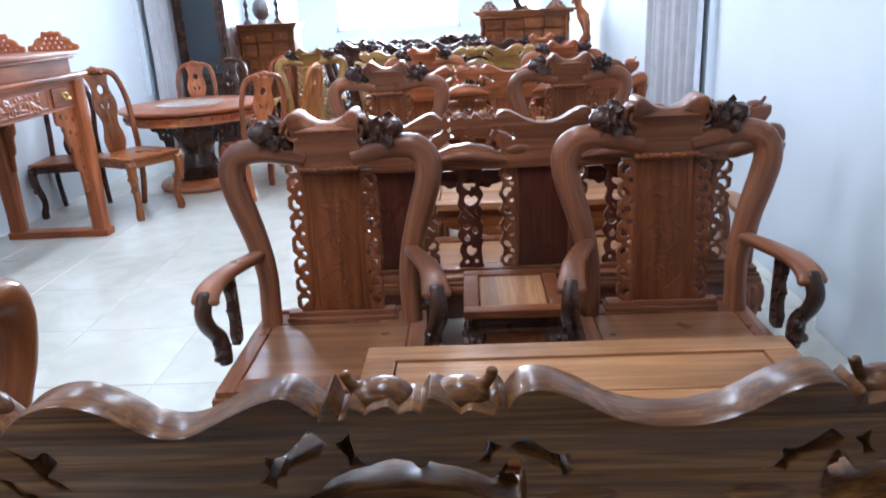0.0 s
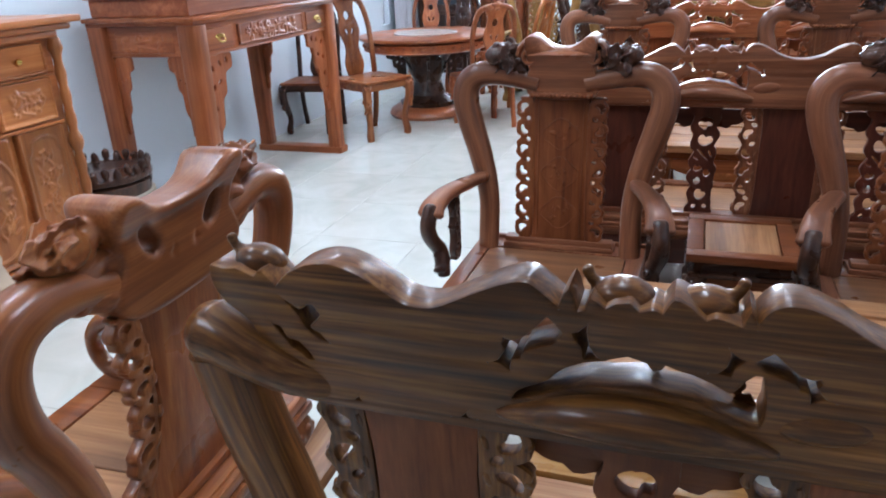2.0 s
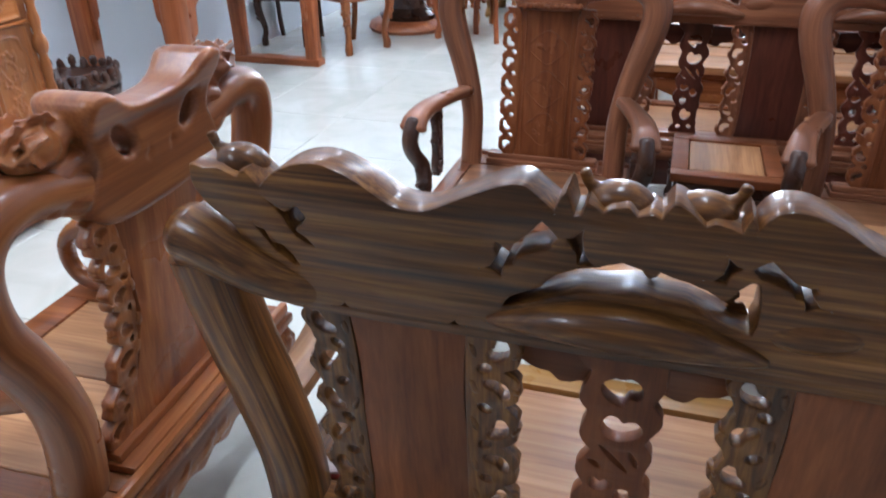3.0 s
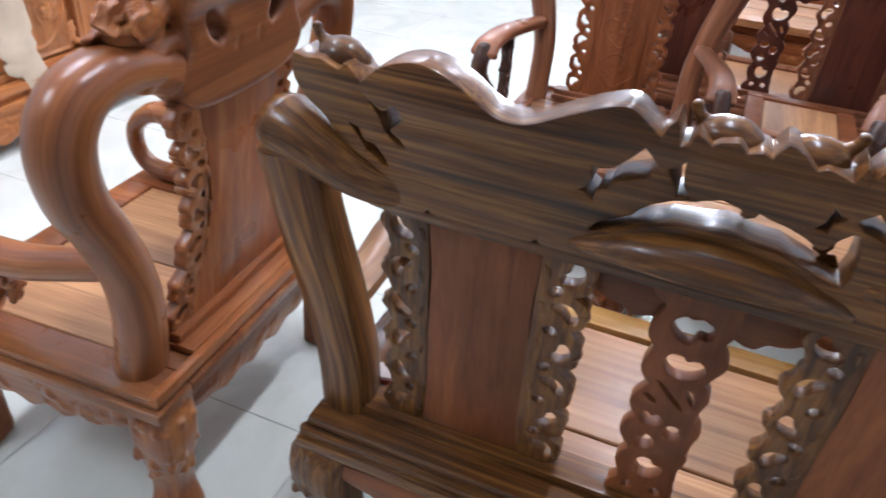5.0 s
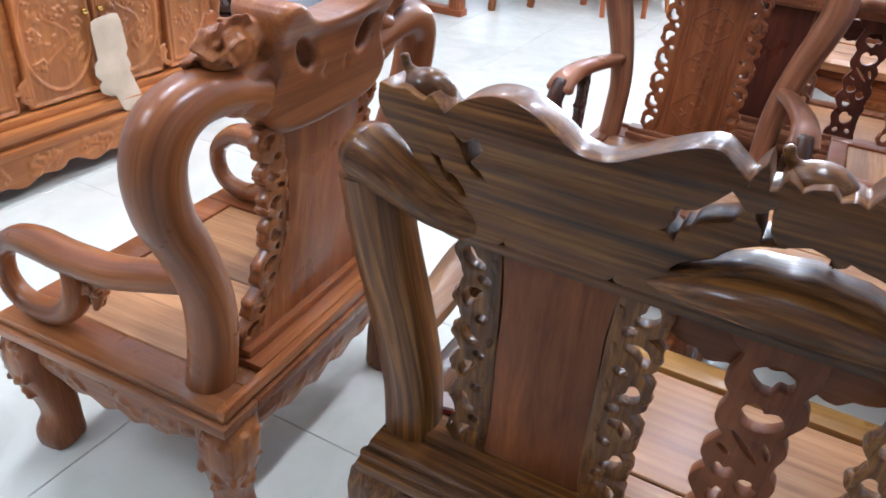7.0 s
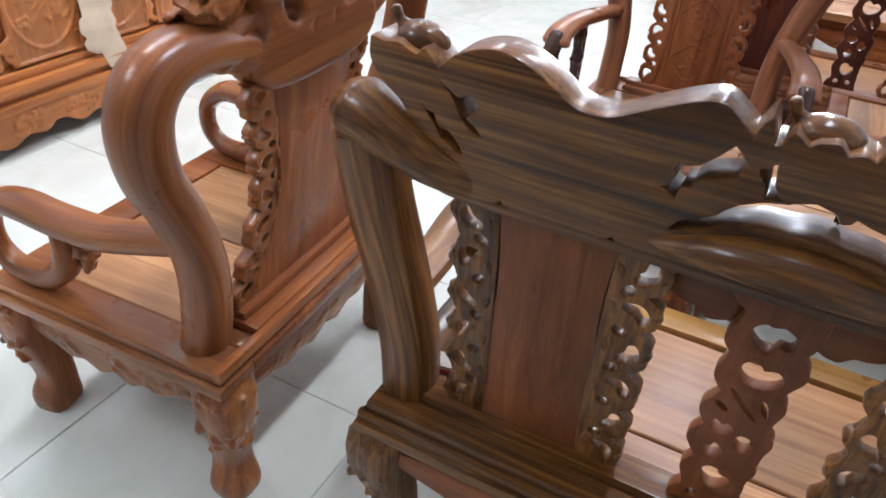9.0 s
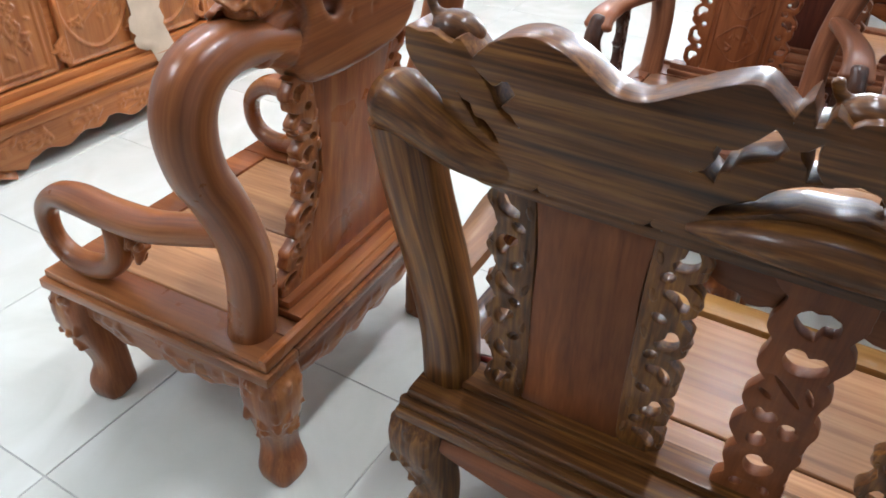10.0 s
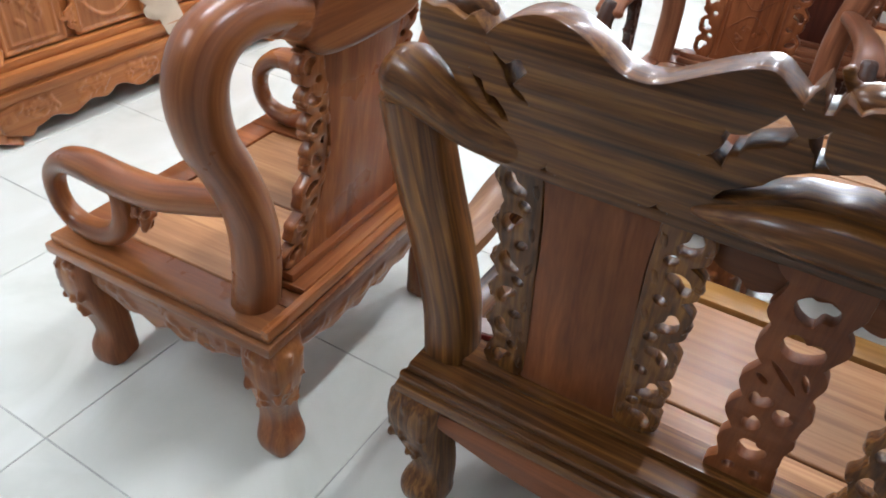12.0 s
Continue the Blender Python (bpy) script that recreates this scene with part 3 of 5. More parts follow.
def pierced(w, h):
    """An open scrollwork board: lobed edges, crescent cut-outs with leaf tongues, slits and a wide head."""
    n, edge = 90, {}
    for sg in (-1, 1):
        edge[sg] = []
        for k in range(n + 1):
            t = k / n
            u = t * 6.2 + (0.0 if sg > 0 else 0.35)
            q = 0.36 + 0.1 * abs(math.sin(math.pi * u)) ** 0.6 + 0.035 * math.sin(t * 43 + sg) + 0.03 * math.cos(t * 5.1 * math.pi)
            if t > 0.9:
                q += (t - 0.9) * 2.6
            edge[sg].append((sg * w * q, h * t))
    holes = [tongue_hole(0.0, h * 0.84, w * 0.27, h * 0.06, 5.3, 0.62), tongue_hole(w * 0.03, h * 0.695, w * 0.28, h * 0.056, 1.4, 0.5)]
    holes += [ellipse(-w * 0.02, h * 0.565, w * 0.06, h * 0.075, 12, 0.75), ellipse(w * 0.24, h * 0.575, w * 0.06, h * 0.04, 10, 0.4), ellipse(-w * 0.25, h * 0.53, w * 0.06, h * 0.03, 10, 0.9)]
    holes += [tongue_hole(-w * 0.16, h * 0.44, w * 0.17, h * 0.036, 1.6, 0.7), tongue_hole(w * 0.18, h * 0.4, w * 0.15, h * 0.04, 0.6, 0.45), tongue_hole(-w * 0.15, h * 0.325, w * 0.14, h * 0.04, 2.2, 0.5)]
    holes += [tongue_hole(w * 0.0, h * 0.2, w * 0.22, h * 0.055, 1.0, 0.45), ellipse(w * 0.2, h * 0.09, w * 0.1, h * 0.026, 10, 0.6), ellipse(-w * 0.19, h * 0.085, w * 0.1, h * 0.026, 10, -0.6)]
    return Geo().fret(edge[1] + edge[-1][::-1], holes, -0.012, 0.012, 0.0018)


def splat(w, h, wave=0.006):
    n, r = 16, []
    for k in range(n + 1):
        t = k / n
        r.append((w / 2 + wave * math.sin(t * 2 * math.pi) - 0.004 * math.sin(t * math.pi), t * h))
    return Geo().fret(r + [(-x, z) for x, z in r[::-1]], [], -0.011, 0.011, 0.003)


def relief(g, w, h, y, seed, z0=0.0, x0=0.0):
    """Low carving: medallions with blossom sprays, on a board that faces y."""
    rng = random.Random(seed)
    for fz, sz in ((0.2, 0.32), (0.5, 0.34), (0.8, 0.3)):
        zc, a, b = z0 + fz * h, w * 0.34, h * sz * 0.36
        ring = [(x0 + a * math.cos(t) * (1 + .1 * math.cos(4 * t)), y, zc + b * math.sin(t) * (1 + .1 * math.cos(4 * t))) for t in [k * 2 * math.pi / 28 for k in range(29)]]
        g.sweep(ring, [(0.0022, 0.0022)] * 29, 5, (0, 1, 0), caps=False, rounded=False)
        for k in range(9):
            p = (x0 + rng.uniform(-.6, .6) * a, y, zc + rng.uniform(-.6, .6) * b)
            g.blob(p, (rng.uniform(.006, .012), 0.0035, rng.uniform(.006, .012)), 0.4, 20, 1, (0, rng.random() * 3, 0))
    return g


def lean(y0, y1, z0, z1):
    """A shift in y that grows with height, as a raked chair back has."""
    def fn(p):
        t = (p.z - z0) / (z1 - z0)
        return Vector((p.x, p.y + y0 + (y1 - y0) * t, p.z))
    return fn


def rail_half():
    """The bench's top rail from its middle to one end: waves, saw-toothed dips, drooping end."""
    top = smooth_path([(0, 1.04), (0.03, 1.042), (0.075, 1.056), (0.115, 1.08), (0.15, 1.093), (0.176, 1.088), (0.192, 1.062)], 4)
    top += [Vector(p) for p in ((0.199, 1.08), (0.204, 1.06), (0.22, 1.066), (0.234, 1.07), (0.244, 1.064), (0.262, 1.08), (0.277, 1.088), (0.288, 1.066), (0.3, 1.072), (0.316, 1.066), (0.326, 1.078), (0.342, 1.074), (0.352, 1.066), (0.368, 1.078), (0.372, 1.062), (0.387, 1.058), (0.394, 1.088))]
    top += smooth_path([(0.405, 1.061), (0.425, 1.078), (0.444, 1.091), (0.47, 1.086), (0.512, 1.066), (0.555, 1.044), (0.585, 1.04), (0.612, 1.047), (0.65, 1.072), (0.69, 1.088), (0.725, 1.086), (0.758, 1.07), (0.782, 1.046)], 4)
    top += [Vector(p) for p in ((0.802, 1.07), (0.812, 1.058), (0.84, 1.069), (0.86, 1.066), (0.877, 1.07))]
    low = smooth_path([(0.877, 1.07), (0.878, 1.043), (0.862, 1.017), (0.832, 0.992), (0.82, 0.96), (0.825, 0.925), (0.82, 0.895), (0.785, 0.876), (0.745, 0.868), (0.6, 0.866), (0.3, 0.866), (0, 0.866)], 4)
    return [(p[0], p[1]) for p in top], [(p[0], p[1]) for p in low[1:]]


def bench_rail():
    top, low = rail_half()
    half = top + low
    out = [(-x, z) for x, z in half[:-1]] + [(x, z) for x, z in half[-2:0:-1]]
    holes = []
    for s in (-1, 1):
        cres = [(0.468, 0.918), (0.46, 0.938), (0.44, 0.95), (0.42, 0.962), (0.4, 0.982), (0.35, 1.002), (0.305, 1.012), (0.298, 0.998), (0.29, 0.996), (0.284, 1.008), (0.25, 0.998), (0.21, 0.984), (0.2, 0.998), (0.176, 1.006), (0.168, 0.97), (0.172, 0.93), (0.2, 0.934), (0.25, 0.954), (0.31, 0.964), (0.37, 0.956), (0.43, 0.93)]
        rag = random.Random(5)
        holes.append([(s * p[0], p[1] + (rag.uniform(-0.006, 0.003) if p[1] > 0.96 else 0)) for p in smooth_closed(cres, 2)])
        # pierced leaf sprays either side of the arch
        for c, k in ((1, 1.0), (-1, 0.72)):
            q = lambda x, z: (s * (0.29 + c * (x - 0.29) * (1 if c > 0 else 0.92)), 1.0 + k * (z - 1.0))
            holes.append([q(0.497, 0.974), q(0.484, 0.981), q(0.475, 0.996), q(0.479, 1.004), q(0.475, 1.019), q(0.466, 1.014), q(0.453, 1.018), q(0.437, 1.034), q(0.42, 1.055), q(0.41, 1.046), q(0.396, 1.03), q(0.41, 1.01), q(0.428, 1.003), q(0.446, 0.995), q(0.45, 0.984), q(0.461, 0.981), q(0.464, 0.961), q(0.48, 0.972)])
            holes.append([q(0.394, 1.034), q(0.385, 1.036), q(0.368, 1.054), q(0.369, 1.034), q(0.366, 1.016), q(0.358, 1.004), q(0.346, 1.0), q(0.36, 0.997), q(0.378, 0.993), q(0.381, 1.012), q(0.39, 1.022)])
        holes.append([(s * p, z) for p, z in ((0.784, 1.042), (0.77, 1.033), (0.752, 1.021), (0.742, 1.03), (0.731, 1.032), (0.718, 1.014), (0.728, 1.0), (0.737, 0.993), (0.725, 0.986), (0.711, 0.969), (0.728, 0.972), (0.742, 0.98), (0.753, 0.994), (0.757, 1.006), (0.768, 1.02))])
        holes.append([(s * p, z) for p, z in ((0.806, 1.002), (0.795, 0.992), (0.784, 0.99), (0.778, 0.972), (0.762, 0.97), (0.748, 0.955), (0.737, 0.936), (0.752, 0.934), (0.765, 0.945), (0.778, 0.953), (0.788, 0.97), (0.8, 0.985))])
        for x0 in (0.69, 0.535):
            holes.append([(s * (x0 + 0.018), 0.878), (s * (x0 + 0.002), 0.881), (s * (x0 - 0.012), 0.897), (s * (x0 - 0.01), 0.884), (s * (x0 - 0.026), 0.88), (s * (x0 - 0.008), 0.876)])
    return Geo().fret(out, holes, -0.03, 0.034, 0.004)


def bench(m, fam, rose, seatm, label, group="long carved benches"):
    b = thing("bench", label, "bench", group, m)
    tilt = lean(0.055, -0.004, 0.42, 1.05)
    part("top_rail", bench_rail().bend(tilt), fam["X"], b, "dark striped wavy rail with pierced leaves")
    for s in (-1, 1):
        arch = smooth_path([(s * 0.48, -0.014, 0.898), (s * 0.425, -0.022, 0.91), (s * 0.37, -0.028, 0.92), (s * 0.315, -0.03, 0.923), (s * 0.26, -0.028, 0.92), (s * 0.205, -0.022, 0.91), (s * 0.155, -0.014, 0.898)], 3)
        bent("arch_moulding", arch, [(0.012 + 0.026 * math.sin(math.pi * k / 18), 0.008 + 0.022 * math.sin(math.pi * k / 18)) for k in range(19)], 16, (0, 0, 1), 2.0, fam["G"], b, "bulging striped arch moulding", True)
        lg, lrng = Geo(), random.Random(12)
        for lx, lz, turn, size in ((0.45, 0.93, 2.7, 0.04), (0.292, 0.985, 1.6, 0.026), (0.205, 0.975, 1.8, 0.035), (0.185, 0.945, 1.2, 0.04)):
            leaf_blade(lg, (s * lx, 0.022 + lrng.uniform(-0.006, 0.008), lz), size, (1.35 + lrng.uniform(-0.35, 0.35), turn if s > 0 else math.pi - turn, 0))
        part("carved_leaves", fuse(lg, 0.0025).bend(tilt), fam["X"], b, "ragged carved leaf tips in the openings")
        for c, d, w in ((0.335, 0.041, 1), (0.247, 0.039, -1), (0.826, 0.038, 1)):
            fr = Geo().blob((s * c, 0.014, 1.064), (d, 0.032, d * 0.72), 0.06, 6, 3, (0, -0.12 * s * w, 0))
            fr.sweep([(s * (c + w * d * 0.6), 0.014, 1.078), (s * (c + w * d * 0.95), 0.014, 1.088), (s * (c + w * d * 1.06), 0.014, 1.1)], [(0.012, 0.012), (0.007, 0.007), (0.008, 0.008)], 8, (0, 1, 0))
            part("carved_fruit", fuse(fr, 0.003).bend(tilt), fam["X"], b)
        post = smooth_path([(s * 0.842, 0.066, 0.4), (s * 0.845, 0.055, 0.52), (s * 0.864, 0.036, 0.66), (s * 0.888, 0.018, 0.79), (s * 0.91, 0.004, 0.925)], 5)
        bent("post", post, [(0.052 - 0.0002 * k, 0.05) for k in range(21)], 20, (1, 0, 0), 2.5, fam["G"], b)
        roll = smooth_path([(s * 0.908, -0.004, 0.95), (s * 0.88, -0.013, 0.946), (s * 0.84, -0.02, 0.932), (s * 0.8, -0.021, 0.914), (s * 0.755, -0.012, 0.897), (s * 0.715, 0.002, 0.886)], 4)
        bent("scrolled_end", roll, [(0.05 - 0.0013 * k, 0.051 - 0.0019 * k) for k in range(21)], 20, (0, 1, 0), 2.0, fam["G"], b, "rounded dark scroll on the post", True)
        boss = Geo().blob((s * 0.108, -0.027, 0.94), (0.05, 0.009, 0.021), 0.02, 5, 3, (0, 0.12 * s, 0))
        part("oval_boss", boss.bend(tilt), fam["X"], b)
    back = lean(0.062, 0.02, 0.42, 0.84)
    for x, w in ((-0.605, 0.172), (0, 0.215), (0.605, 0.172)):
        g = splat(w, 0.455).bend(lambda p: Vector((p.x + x, p.y, p.z + 0.415)))
        relief(g, w, 0.4, 0.012, 3 + int(x * 10), 0.42, x)
        part("back_panel", g.bend(back), rose["Z"], b, "plain reddish panel")
        for s in (-1, 1):
            g = fringe(0.072, 0.455, 5 if s > 0 else 8)
            if s < 0:
                g = mirror(g)
            part("fringe", g.bend(lambda p: Vector((p.x + x + s * w / 2, p.y, p.z + 0.413))).bend(back), fam["Z"], b)
    for s in (-1, 1):
        part("pierced_panel", pierced(0.106, 0.465).bend(lambda p: Vector((p.x + s * 0.307, p.y, p.z + 0.403))).bend(back), rose["Z"], b, "reddish pierced scrollwork")
        lo = [(0.14 * k / 20 * 2 - 0.14, 0.785 + 0.012 * math.cos(k / 20 * 4 * math.pi) + 0.005 * math.cos(k / 20 * 14 * math.pi)) for k in range(21)]
        val = Geo().fret([(x + s * 0.31, z) for x, z in lo] + [(s * 0.31 + 0.14, 0.845), (s * 0.31 - 0.14, 0.845)], [], 0.018, 0.034, 0.002)
        part("valance", val.bend(back), rose["X"], b, "thin scalloped valance under the rail")
    base = Geo()
    for z0, z1, y0, y1 in ((0.318, 0.338, -0.03, 0.05), (0.338, 0.362, -0.045, 0.06), (0.362, 0.378, -0.036, 0.07), (0.378, 0.4, -0.022, 0.1), (0.4, 0.418, 0.03, 0.095)):
        base.box(-0.9 + (y0 + 0.045) * .6, 0.9 - (y0 + 0.045) * .6, y0, y1, z0, z1, 0.006, seg=2)
    part("back_base_moulding", base, fam["X"], b, "dark stepped moulding under the back")
    for y0, y1 in ((0.104, 0.17), (0.175, 0.485)):
        part("seat_board", Geo().box(-0.82, 0.82, y0, y1, 0.372, 0.392, 0.003), seatm["X"], b)
    fr = Geo().box(-0.9, 0.9, 0.49, 0.56, 0.345, 0.402, 0.008, seg=2).box(-0.9, 0.9, 0.49, 0.548, 0.32, 0.345, 0.006)
    part("front_rail", fr, GOLD["X"] if fam is WALNUT else fam["X"], b, "golden front edge of the seat")
    for s in (-1, 1):
        part("side_rail", Geo().box(min(s * 0.824, s * 0.9), max(s * 0.824, s * 0.9), 0.104, 0.488, 0.335, 0.4, 0.008, seg=2), fam["Y"], b)
        part("apron", apron(0.44, 0.23, 0.325, -0.012, 0.012, 3).bend(lambda p: Vector((s * 0.865 - p.y, 0.26 + p.x, p.z))), rose["Y"], b)
    part("apron", apron(1.62, 0.2, 0.32, -0.03, -0.006, 5, False), rose["X"], b, "plain reddish apron")
    part("apron", apron(1.62, 0.2, 0.32, 0.52, 0.545, 6), rose["X"], b)
    for sx in (-1, 1):
        for sy in (0, 1):
            g = cabriole(0.335, 0.05, 0.022).bend(lambda p: Vector((sx * (0.845 + p.x), 0.505 + p.y if sy else 0.022 - p.y, p.z)))
            if sx * (1 if sy else -1) < 0:
                g.f = [f[::-1] for f in g.f]
            part("leg", g, fam["Z"], b)
        arm = smooth_path([(sx * 0.862, 0.05, 0.61), (sx * 0.872, 0.18, 0.602), (sx * 0.885, 0.32, 0.61), (sx * 0.89, 0.42, 0.6)], 4)
        part("arm", Geo().sweep(arm, [(0.036 + 0.0007 * k, 0.02) for k in range(13)], 12, (0, 0, 1), 3), seatm["Y"], b, "polished lighter armrest")
        sup = smooth_path([(sx * 0.89, 0.42, 0.58), (sx * 0.892, 0.45, 0.53), (sx * 0.888, 0.4, 0.47), (sx * 0.88, 0.38, 0.4)], 4)
        part("arm_support", Geo().sweep(sup, [(0.02, 0.024)] * 13, 10, (1, 0, 0)), fam["Z"], b)
    return b


def chair(m, fam, rose, seatm, label, scroll=True, group="carved armchairs"):
    c = thing("armchair", label, "armchair", group, m)
    inner = 0.235 if scroll else 0.25
    frame_g = Geo()
    for z0, z1, e in ((0.318, 0.34, 0.005), (0.34, 0.365, 0.018), (0.365, 0.386, 0.008)):
        for s in (-1, 1):
            frame_g.box(min(s * inner, s * (0.3 + e)), max(s * inner, s * (0.3 + e)), -0.3 - e, 0.3 + e, z0, z1, 0.005, seg=2)
        frame_g.box(-inner, inner, -0.3 - e, -0.2, z0, z1, 0.005, seg=2).box(-inner, inner, 0.225, 0.3 + e, z0, z1, 0.005, seg=2)
    part("seat_frame", frame_g, fam["Y"], c)
    for x0, x1 in ((-0.232, -0.002), (0.001, 0.232)) if scroll else ((-0.248, 0.248),):
        part("seat_board", Geo().box(x0, x1, -0.198, 0.222, 0.366, 0.383, 0.003), seatm["Y" if scroll else "X"], c)
    base = Geo().box(-0.2, 0.2, -0.295, -0.205, 0.386, 0.405, 0.006, seg=2).box(-0.31, 0.31, -0.312, -0.292, 0.372, 0.4, 0.006, seg=2).box(-0.195, 0.195, -0.262, -0.212, 0.405, 0.425, 0.006, seg=2)
    part("back_base_moulding", base, fam["X"], c)
    rake = 0.09 if scroll else 0.075
    yb = lambda z: -0.215 - rake * (z - 0.375)
    if scroll:
        line = ((0.247, 0.375), (0.241, 0.466), (0.245, 0.553), (0.262, 0.636), (0.297, 0.734), (0.326, 0.8), (0.34, 0.865), (0.338, 0.92), (0.318, 0.962), (0.28, 0.982), (0.235, 0.982), (0.175, 0.965), (0.1, 0.94), (0.04, 0.925), (0, 0.92))
        girth = (0.047, 0.046, 0.045, 0.044, 0.044, 0.045, 0.046, 0.047, 0.048, 0.047, 0.045, 0.042, 0.036, 0.03, 0.028)
    else:
        line = ((0.258, 0.375), (0.256, 0.47), (0.256, 0.557), (0.268, 0.64), (0.292, 0.735), (0.322, 0.83), (0.342, 0.91), (0.337, 0.968), (0.3, 1.004), (0.242, 1.012), (0.175, 1.002), (0.12, 0.99), (0.08, 0.98))
        girth = (0.038, 0.037, 0.037, 0.039, 0.042, 0.045, 0.046, 0.046, 0.044, 0.041, 0.037, 0.034, 0.032)
    wide = ((0.4, 0.14), (0.46, 0.135), (0.56, 0.1), (0.66, 0.078), (0.76, 0.086), (0.88, 0.108), (1.0, 0.112)) if scroll else ((0.4, 0.097), (1.0, 0.095))
    half = lambda z: float(np.interp(z, [q[0] for q in wide], [q[1] for q in wide]))
    for s in (-1, 1):
        part("apron", apron(0.5, 0.225, 0.325, -0.012, 0.012, 7).bend(lambda p: Vector((s * 0.283 - p.y, p.x, p.z))), fam["Y"], c)
        part("apron", apron(0.5, 0.225, 0.325, -0.012, 0.012, 9).bend(lambda p: Vector((p.x, p.y + s * 0.283, p.z))), fam["X"], c)
        for t in (-1, 1):
            g = cabriole(0.33, 0.046, 0.016).bend(lambda p: Vector((s * (0.262 + p.x * (0.85 if scroll else 1)), t * (0.262 + p.y), p.z)))
            if s * t < 0:
                g.f = [f[::-1] for f in g.f]
            part("leg", g, fam["Z"], c)
        post = smooth_path([(s * x, yb(z), z) for x, z in line], 5)
        rr = smooth_path([(q, q * (0.86 if scroll else 1)) for q in girth], 5)
        bent("bowed_post", post, [(q[0], q[1]) for q in rr], 22, (1, 0, 0), 2.2, fam["G"], c, "thick S-shaped polished post running into the shoulder")
        f = fringe(0.058 if scroll else 0.06, 0.47 if scroll else 0.51, 11 if s > 0 else 12, 7)
        if s < 0:
            f = mirror(f)
        part("fringe", f.bend(lambda p: Vector((p.x + s * half(p.z + 0.42), p.y + yb(p.z + 0.42) - 0.012, p.z + 0.42))), rose["Z"], c)
        if scroll:
            arm = smooth_path([(s * 0.255, -0.2, 0.622), (s * 0.262, -0.112, 0.602), (s * 0.27, -0.02, 0.585), (s * 0.272, 0.087, 0.582), (s * 0.273, 0.17, 0.588), (s * 0.273, 0.235, 0.578), (s * 0.273, 0.288, 0.532), (s * 0.273, 0.297, 0.472), (s * 0.273, 0.27, 0.428), (s * 0.272, 0.215, 0.413), (s * 0.27, 0.15, 0.425), (s * 0.268, 0.105, 0.462), (s * 0.266, 0.098, 0.508), (s * 0.266, 0.112, 0.548)], 5)
            rr = smooth_path([(0.026, 0.03), (0.027, 0.031), (0.03, 0.031), (0.031, 0.03), (0.03, 0.03), (0.026, 0.026), (0.021, 0.021), (0.019, 0.02), (0.02, 0.021), (0.022, 0.024), (0.024, 0.027), (0.024, 0.026), (0.021, 0.022), (0.014, 0.014)], 5)
            bent("arm", arm, [(q[0], q[1]) for q in rr], 16, (0, 0, 1), 2.3, fam["G"], c, "smooth looped armrest", True)
            bud = carve(Geo(), (s * 0.262, 0.046, 0.5), (0.02, 0.034, 0.036), 31, 12, True)
            part("carved_bud", fuse(bud, 0.003), fam["X"], c)
        else:
            ear = carve(Geo(), (s * 0.178, yb(1.05) + 0.015, 1.066), (0.062, 0.034, 0.05), 21 + s, 34)
            lrng = random.Random(8)
            for k in range(16):
                turn = (lrng.uniform(-1.2, 1.2), lrng.uniform(-1.4, 1.4) + (0 if s > 0 else math.pi), lrng.uniform(-0.9, 0.9))
                leaf_blade(ear, (s * (0.172 + lrng.uniform(-0.02, 0.05)), yb(1.05) + 0.015 + lrng.uniform(-0.04, 0.04), 1.06 + lrng.uniform(-0.045, 0.045)), lrng.uniform(0.045, 0.07), turn)
            ear.blob((s * 0.228, yb(1.05) + 0.02, 1.076), (0.036, 0.036, 0.034), 0.25, 14, 3, (0, 0.3 * s, 0))
            part("carved_fruit", fuse(ear, 0.0028), DARK["X"], c, "dark carved fruit and leaves")
            arm = smooth_path([(s * 0.27, -0.2, 0.652), (s * 0.31, -0.1, 0.652), (s * 0.345, 0.01, 0.648), (s * 0.362, 0.09, 0.63), (s * 0.366, 0.118, 0.605)], 5)
            bent("arm", arm, [(0.026 + 0.0011 * k, 0.019) for k in range(21)], 14, (0, 0, 1), 3.0, fam["G"], c, "flat polished armrest", True)
            sup = smooth_path([(s * 0.366, 0.11, 0.62), (s * 0.372, 0.135, 0.57), (s * 0.368, 0.12, 0.52), (s * 0.352, 0.085, 0.47), (s * 0.342, 0.09, 0.43), (s * 0.335, 0.1, 0.39)], 5)
            rr = smooth_path([(0.03, 0.028), (0.026, 0.028), (0.022, 0.03), (0.028, 0.028), (0.032, 0.026), (0.026, 0.024)], 5)
            g = Geo().sweep(sup, [(q[0], q[1]) for q in rr], 12, (1, 0, 0))
            carve(g, (s * 0.345, 0.105, 0.44), (0.022, 0.034, 0.045), 41, 9, False)
            part("arm_support", fuse(g), DARK["Z"], c, "dark carved support")
            g = fringe(0.06, 0.25, 14, 3).bend(lambda p: Vector((s * 0.335 + p.y, p.x - 0.07, p.z + 0.392)))
            part("arm_support", g, DARK["Z"], c, "dark pierced support")
    n = 24
    h = 0.46 if scroll else 0.53
    side = [(half(0.42 + h * k / n) + (0 if scroll else 0.004 * math.sin(k / n * 2 * math.pi)), 0.42 + h * k / n) for k in range(n + 1)]
    g = Geo().fret(side + [(-x, z) for x, z in side[::-1]], [], -0.012, 0.012, 0.003)
    if not scroll:
        relief(g, 0.18, 0.47, 0.0125, 17, 0.43)
        for sx in (-1, 1):
            g.sweep([(sx * 0.078, 0.012, 0.44), (sx * 0.078, 0.012, 0.92)], [(0.003, 0.003)] * 2, 6, (0, 1, 0))
